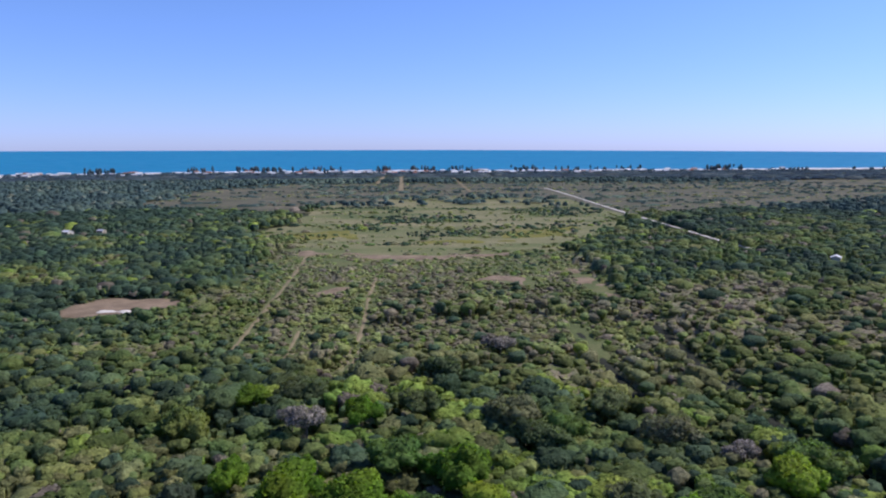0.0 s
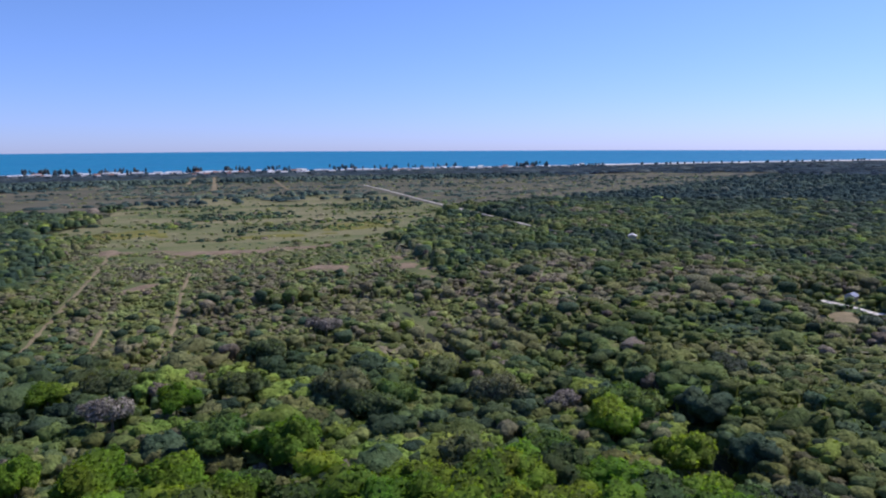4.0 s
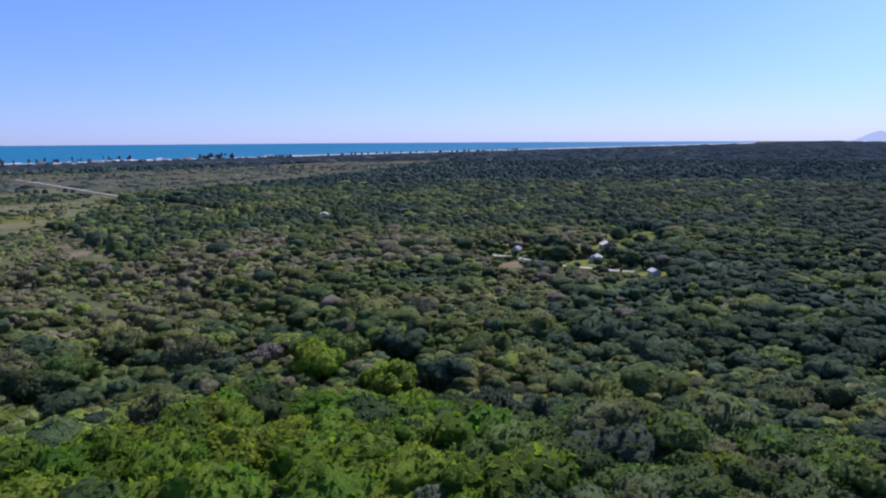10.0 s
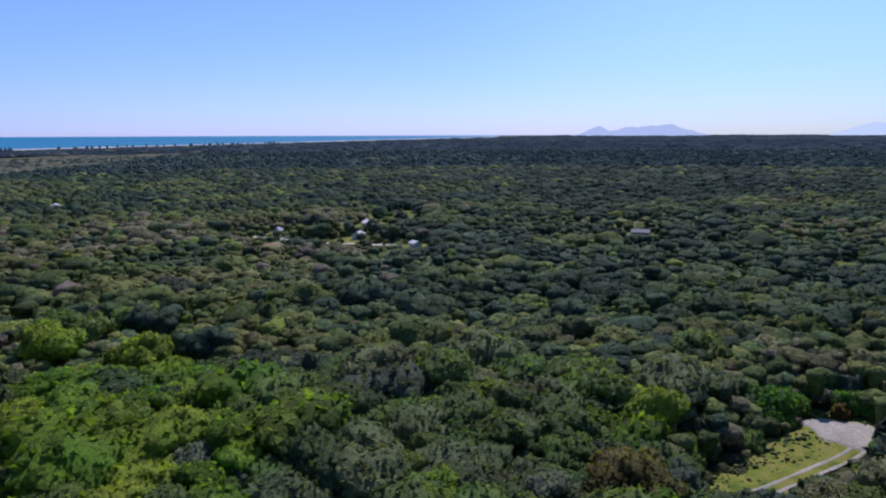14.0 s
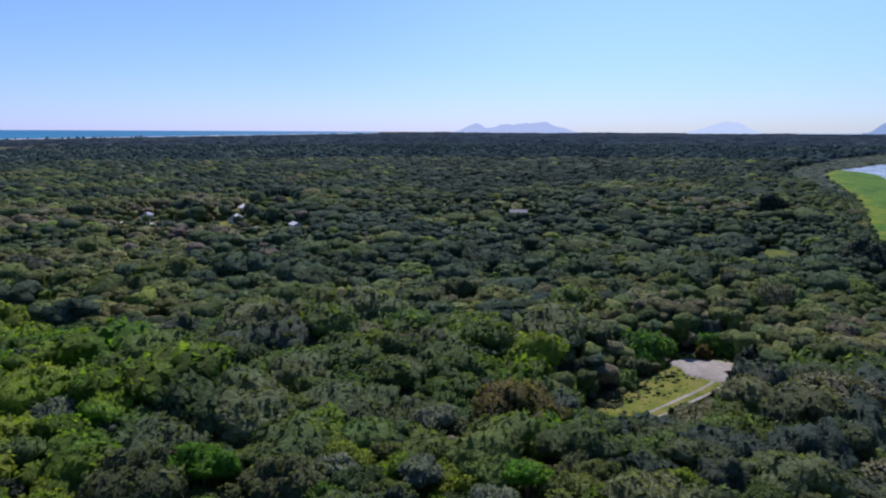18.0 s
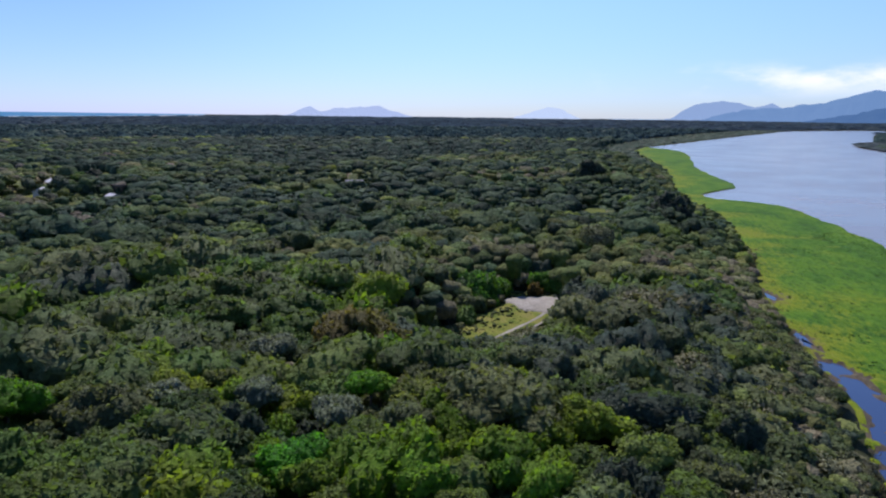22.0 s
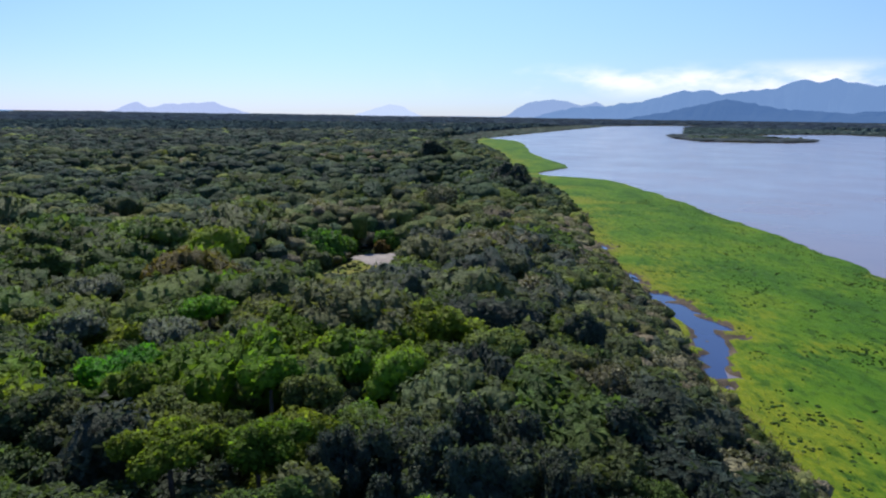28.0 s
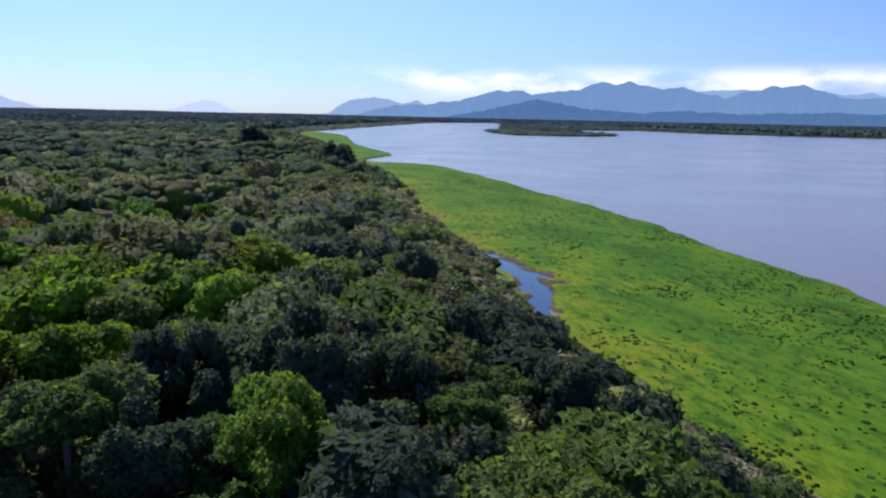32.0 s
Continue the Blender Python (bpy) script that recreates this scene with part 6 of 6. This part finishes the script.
def shore_sedge():
    """Thin dry sedge and twigs where the woods go over into the marsh."""
    g = np.random.default_rng(95)
    n = 3600
    x = 24 + 190 * g.random(n) ** 1.5
    y = np.interp(x, *np.array(BANK).T) + g.normal(2.0, 1.9, n)
    s = (value_noise(x, y, 4.5, 96) > 0.34)
    for p in POOLS:
        s &= ~inside(x, y, p)
    x, y = x[s], y[s]
    n, blades = len(x), 8
    tall = g.uniform(0.3, 0.8, n) + 0.14 * np.clip(y - np.interp(x, *np.array(BANK).T), 0, 8)
    a = g.uniform(0, 6.28, (n, blades))
    lean = g.uniform(0.3, 1.2, (n, blades)) * tall[:, None]
    root = np.stack([x[:, None] + g.normal(0, 0.2, (n, blades)), y[:, None] + g.normal(0, 0.2, (n, blades)), np.maximum(land_height(x, y), -0.6)[:, None] + np.zeros((n, blades)) - 0.1], -1)
    side = np.stack([-np.sin(a), np.cos(a), a * 0], -1) * 0.035
    out = np.stack([np.cos(a) * lean, np.sin(a) * lean, tall[:, None] * g.uniform(0.7, 1.1, (n, blades))], -1)
    v = np.stack([root - side, root + side, root + out * 0.6 + side, root + out, root + out * 0.6 - side], 2).reshape(-1, 3)
    k = np.arange(n * blades)[:, None] * 5
    f = np.concatenate([k + (0, 1, 2), k + (0, 2, 4), k + (4, 2, 3)])
    ob = new("shore_sedge", mesh_from("shore_sedge", v, f, [M_SEDGE], tint=np.repeat(g.random(n), blades * 5)))
    tagged(ob, "thin dry grey-brown sedge along the marsh edge", "sedge", kind="stuff")


shore_sedge()

# ---- houses and small things ----


def gable_roof(w, d, z, pitch, over=0.4, thick=0.12):
    """One bent slab with a ridge along x and overhanging eaves."""
    bm = bmesh.new()
    half, slope = d / 2 + over, pitch / (d / 2)
    rows = [(-half, z - over * slope), (0.0, z + pitch), (half, z - over * slope)]
    ends = []
    for x in (-w / 2 - over, w / 2 + over):
        ends.append([bm.verts.new((x, y, q + thick)) for y, q in rows] + [bm.verts.new((x, y, q)) for y, q in rows[::-1]])
    a, b = ends
    for j in range(6):
        n = (j + 1) % 6
        bm.faces.new((a[j], a[n], b[n], b[j]))
    for e in (a, b):
        bm.faces.new((e[0], e[1], e[4], e[5]))
        bm.faces.new((e[1], e[2], e[3], e[4]))
    bmesh.ops.recalc_face_normals(bm, faces=bm.faces[:])
    return bm


def house(x, y, heading, w, d, h, pitch, wall, roof, label, windows=3, group=""):
    top = empty("house")
    tagged(top, label, "house", group)
    bm = bmesh.new()
    v = [bm.verts.new((sx * w / 2, sy * d / 2, z)) for z in (0, h) for sx, sy in ((-1, -1), (1, -1), (1, 1), (-1, 1))]
    g = [bm.verts.new((sx * w / 2, 0, h + pitch * 0.96)) for sx in (-1, 1)]
    for a, b in ((0, 1), (2, 3)):
        bm.faces.new((v[a], v[b], v[b + 4], v[a + 4]))
    bm.faces.new((v[1], v[2], v[6], g[1], v[5]))
    bm.faces.new((v[3], v[0], v[4], g[0], v[7]))
    part("wall", bm, wall, top)
    part("roof", gable_roof(w, d, h, pitch), roof, top)
    door = part("door", box(-0.45 + w * 0.12, -d / 2 - 0.05, 0.02, 0.45 + w * 0.12, -d / 2 + 0.02, 2.05), M_WOOD, top)
    part("door_handle", box(0.3 + w * 0.12, -d / 2 - 0.11, 1.0, 0.36 + w * 0.12, -d / 2 - 0.05, 1.12, 0.005), M_GREYROOF, door)
    for k in range(windows):
        cx = -w / 2 + w * (k + 0.5) / windows
        if abs(cx - w * 0.12) < 1.0:
            cx -= 1.3 if cx < w * 0.12 else -1.3
        if abs(cx) > w / 2 - 0.6:
            continue
        win = part("window", box(cx - 0.55, -d / 2 - 0.06, 0.95, cx + 0.55, -d / 2 + 0.02, 2.0), M_WOOD, top)
        part("pane", box(cx - 0.45, -d / 2 - 0.075, 1.05, cx + 0.45, -d / 2 - 0.062, 1.9, 0.0), M_GLASS, win)
        part("sill", box(cx - 0.62, -d / 2 - 0.16, 0.88, cx + 0.62, -d / 2 - 0.062, 0.945, 0.005), M_WHITEWALL, win)
    win = part("window", box(w / 2 - 0.02, -0.5, 0.95, w / 2 + 0.06, 0.5, 2.0), M_WOOD, top)
    part("pane", box(w / 2 + 0.062, -0.4, 1.05, w / 2 + 0.075, 0.4, 1.9, 0.0), M_GLASS, win)
    z = float(land_height(np.array([x]), np.array([y]))[0]) + 0.3
    top.matrix_basis = pose(x, y, z - 0.25, 0, 0, heading)
    return top


house(280, 234, 25, 7.0, 5.0, 2.6, 1.3, M_WHITEWALL, M_GREYROOF, "white house with a pale grey gable roof among trees", 2)
house(320, 259.5, 48, 9.0, 5.5, 2.6, 1.2, M_CREAMWALL, M_WHITEROOF, "long low house with a white metal roof by the lawn", 3)
house(270, 192.5, 60, 5.0, 4.0, 2.4, 0.9, M_WHITEWALL, M_WHITEROOF, "small white hut at the end of the sand road", 2)
house(271, 281, 30, 5.5, 4.5, 2.6, 1.2, M_WHITEWALL, M_BLUEROOF, "small house with a faded blue roof under trees", 2)
house(281, 215.5, 40, 7.0, 4.5, 2.3, 0.8, M_WOOD, M_BLUEROOF, "timber shed with a dark blue roof among trees", 1)
house(357, 115, 105, 8.5, 5.0, 2.1, 1.1, M_CREAMWALL, M_SLATE, "lone house with a pale roof deep in the woods", 2)
house(290, 524, 60, 8.0, 6.5, 2.8, 1.4, M_WHITEWALL, M_WHITEROOF, "lone white-roofed house in dark woodland", 2)
house(-367, 698, -25, 9.0, 7.0, 2.8, 1.6, M_WHITEWALL, M_WHITEROOF, "white-roofed farmhouse in the scrub", 2)
house(-356, 703, -25, 7.0, 5.0, 2.8, 1.5, M_CREAMWALL, M_TILEROOF, "small house with a red tile roof in the scrub", 2)
house(-338, 707, -25, 8.0, 5.0, 2.8, 1.4, M_CREAMWALL, M_GREYROOF, "low pale house in the scrub", 2)


def beach_row():
    """The holiday houses along the beach, far off, and the dark trees between them."""
    g = np.random.default_rng(33)
    first = []
    looks = [(M_WHITEWALL, M_WHITEROOF, "white beach house with a pale roof"), (M_WHITEWALL, M_TILEROOF, "white beach house with a red tile roof"),
             (M_CREAMWALL, M_GREYROOF, "cream beach house with a grey roof"), (M_CREAMWALL, M_TILEROOF, "cream beach house with a tile roof")]
    wx = [-6000, -1165, -638, 28, 740, 1421, 2700, 3496, 6000]
    wy = [1000, 1900, 2127, 2194, 2270, 2290, 2200, 2100, 1900]
    for k in range(150):
        x = -1150 + 1750 * g.random() ** 0.92
        if k > 136:
            x = g.uniform(600, 1050)
        y = float(np.interp(x, wx, wy)) - g.choice([62, 85, 112, 140, 175]) + g.uniform(-8, 8)
        j = int(g.choice(4, p=[0.62, 0.1, 0.2, 0.08]))
        if k < 4:
            wall, roof, label = looks[k]
            ob = house(x, y, 8, 13, 9, 4.6, 2.4, wall, roof, label, 3, "houses along the beach")
            first.append(ob)
        else:
            z = float(rise(np.array([x]), np.array([y]))[0]) + 0.6
            ob = copy_thing(first[j], pose(x, y, z - 0.2, 0, 0, g.uniform(-12, 28)))
            s = g.uniform(0.7, 1.25)
            ob.scale = (s * g.uniform(0.9, 1.4), s, s)
    for a0, a1, n in ((-26.5, -24, 7), (-19.5, -17.5, 5), (-16, -12.5, 12), (-12, -8, 9), (-5.2, -4.0, 5), (-2.6, -0.5, 8), (0.3, 2.4, 6), (5.2, 8, 7), (8.5, 16, 7), (20, 22.5, 9), (25.6, 26.8, 4), (29.5, 45, 16)):
        for _ in range(int(n * 3.1)):
            a = math.radians(g.uniform(a0, a1))
            r = 2000.0
            for _i in range(30):
                r += 0.6 * ((np.interp(math.sin(a) * r, wx, wy) - g.uniform(55, 75)) / math.cos(a) - r)
            plant("pine", math.sin(a) * r, math.cos(a) * r, g.uniform(2.2, 4.2), g.uniform(11, 21) * (0.45 if a0 > 25 else 1.0), 0, full=True)


beach_row()


def shelter(x, y, heading):
    """The open shelter at the back of the sand yard."""
    top = empty("shelter")
    tagged(top, "small open shelter with a grey-blue sheet roof under trees", "shelter")
    for sx in (-1.5, 1.5):
        for sy in (-1.2, 1.2):
            part("post", box(sx - 0.07, sy - 0.07, -0.3, sx + 0.07, sy + 0.07, 2.3 + 0.15 * (sy > 0)), M_WOOD, top)
    for k in range(6):
        bm = box(-1.9 + k * 0.64, -1.6, 2.42 + 0.015 * (k % 2), -1.9 + k * 0.64 + 0.63, 1.6, 2.47 + 0.015 * (k % 2), 0.01)
        bmesh.ops.rotate(bm, cent=(0, 0, 2.4), matrix=Matrix.Rotation(radians(7), 3, "X"), verts=bm.verts[:])
        part("roof_sheet", bm, M_SHEET, top)
    part("counter", box(-1.3, 0.7, 0.0, 1.3, 1.1, 0.95), M_WHITEWALL, top, "white-painted counter")
    top.matrix_basis = pose(x, y, 0.45, 0, 0, heading)


shelter(150.6, 16.4, -60)


def palm_tree(x, y, height, reach):
    """A feather palm: ringed trunk, arching fronds with leaflets down both sides."""
    top = empty("palm_tree")
    tagged(top, "feather palm with arching yellow-green fronds above the shore bushes", "palm tree", "palms by the shore")
    bm = bmesh.new()
    rings = []
    for k in range(9):
        u = k / 8
        r = 0.16 - 0.05 * u + 0.015 * (k % 2)
        rings.append([bm.verts.new((0.35 * u * u + r * math.cos(j * math.pi / 4), r * math.sin(j * math.pi / 4), height * u)) for j in range(8)])
    for a, b in zip(rings, rings[1:]):
        for j in range(8):
            bm.faces.new((a[j], a[(j + 1) % 8], b[(j + 1) % 8], b[j]))
    part("trunk", bm, M_BARK, top)
    v, f = [], []
    for k in range(11):
        u = k / 10
        p = np.array((reach * (u - 0.12 * u * u), 0, reach * (0.55 * u - 0.95 * u * u)))
        w = reach * 0.30 * math.sin(math.pi * (0.12 + 0.86 * u))
        for side in (-1, 1):
            n = len(v)
            v += [p + (-0.04, 0, 0), p + (0.09, 0, 0), p + (w * 0.55, side * w, -w * 0.35)]
            f.append((n, n + 1, n + 2))
        if k < 10:
            n = len(v)
            q = reach * ((u + 0.1) - 0.12 * (u + 0.1) ** 2), reach * (0.55 * (u + 0.1) - 0.95 * (u + 0.1) ** 2)
            v += [p + (0, -0.03, 0.01), p + (0, 0.03, 0.01), np.array((q[0], 0, q[1] + 0.01))]
            f.append((n, n + 1, n + 2))
    me = mesh_from("frond", v, f, [M_PALM])
    for k in range(14):
        fr = new("frond", me)
        fr.parent = top
        fr.matrix_basis = pose(0.35, 0, height, 0, -18 + 14 * (k % 3), k * 137.5)
    top.matrix_basis = pose(x, y, float(land_height(np.array([x]), np.array([y]))[0]) - 0.1, 0, 0, (x * 37) % 360)
    return top


first_palm = palm_tree(80.5, -7.8, 7.6, 3.0)
for px, py, size in ((91.1, -9.3, 1.0), (52.7, -6.2, 0.95), (39.3, -6.0, 0.95), (100, -12, 0.9)):
    z = float(land_height(np.array([px]), np.array([py]))[0]) - 0.1
    palm = copy_thing(first_palm, pose(px, py, z, 0, 0, (px * 53) % 360))
    palm.scale = (size, size, size)
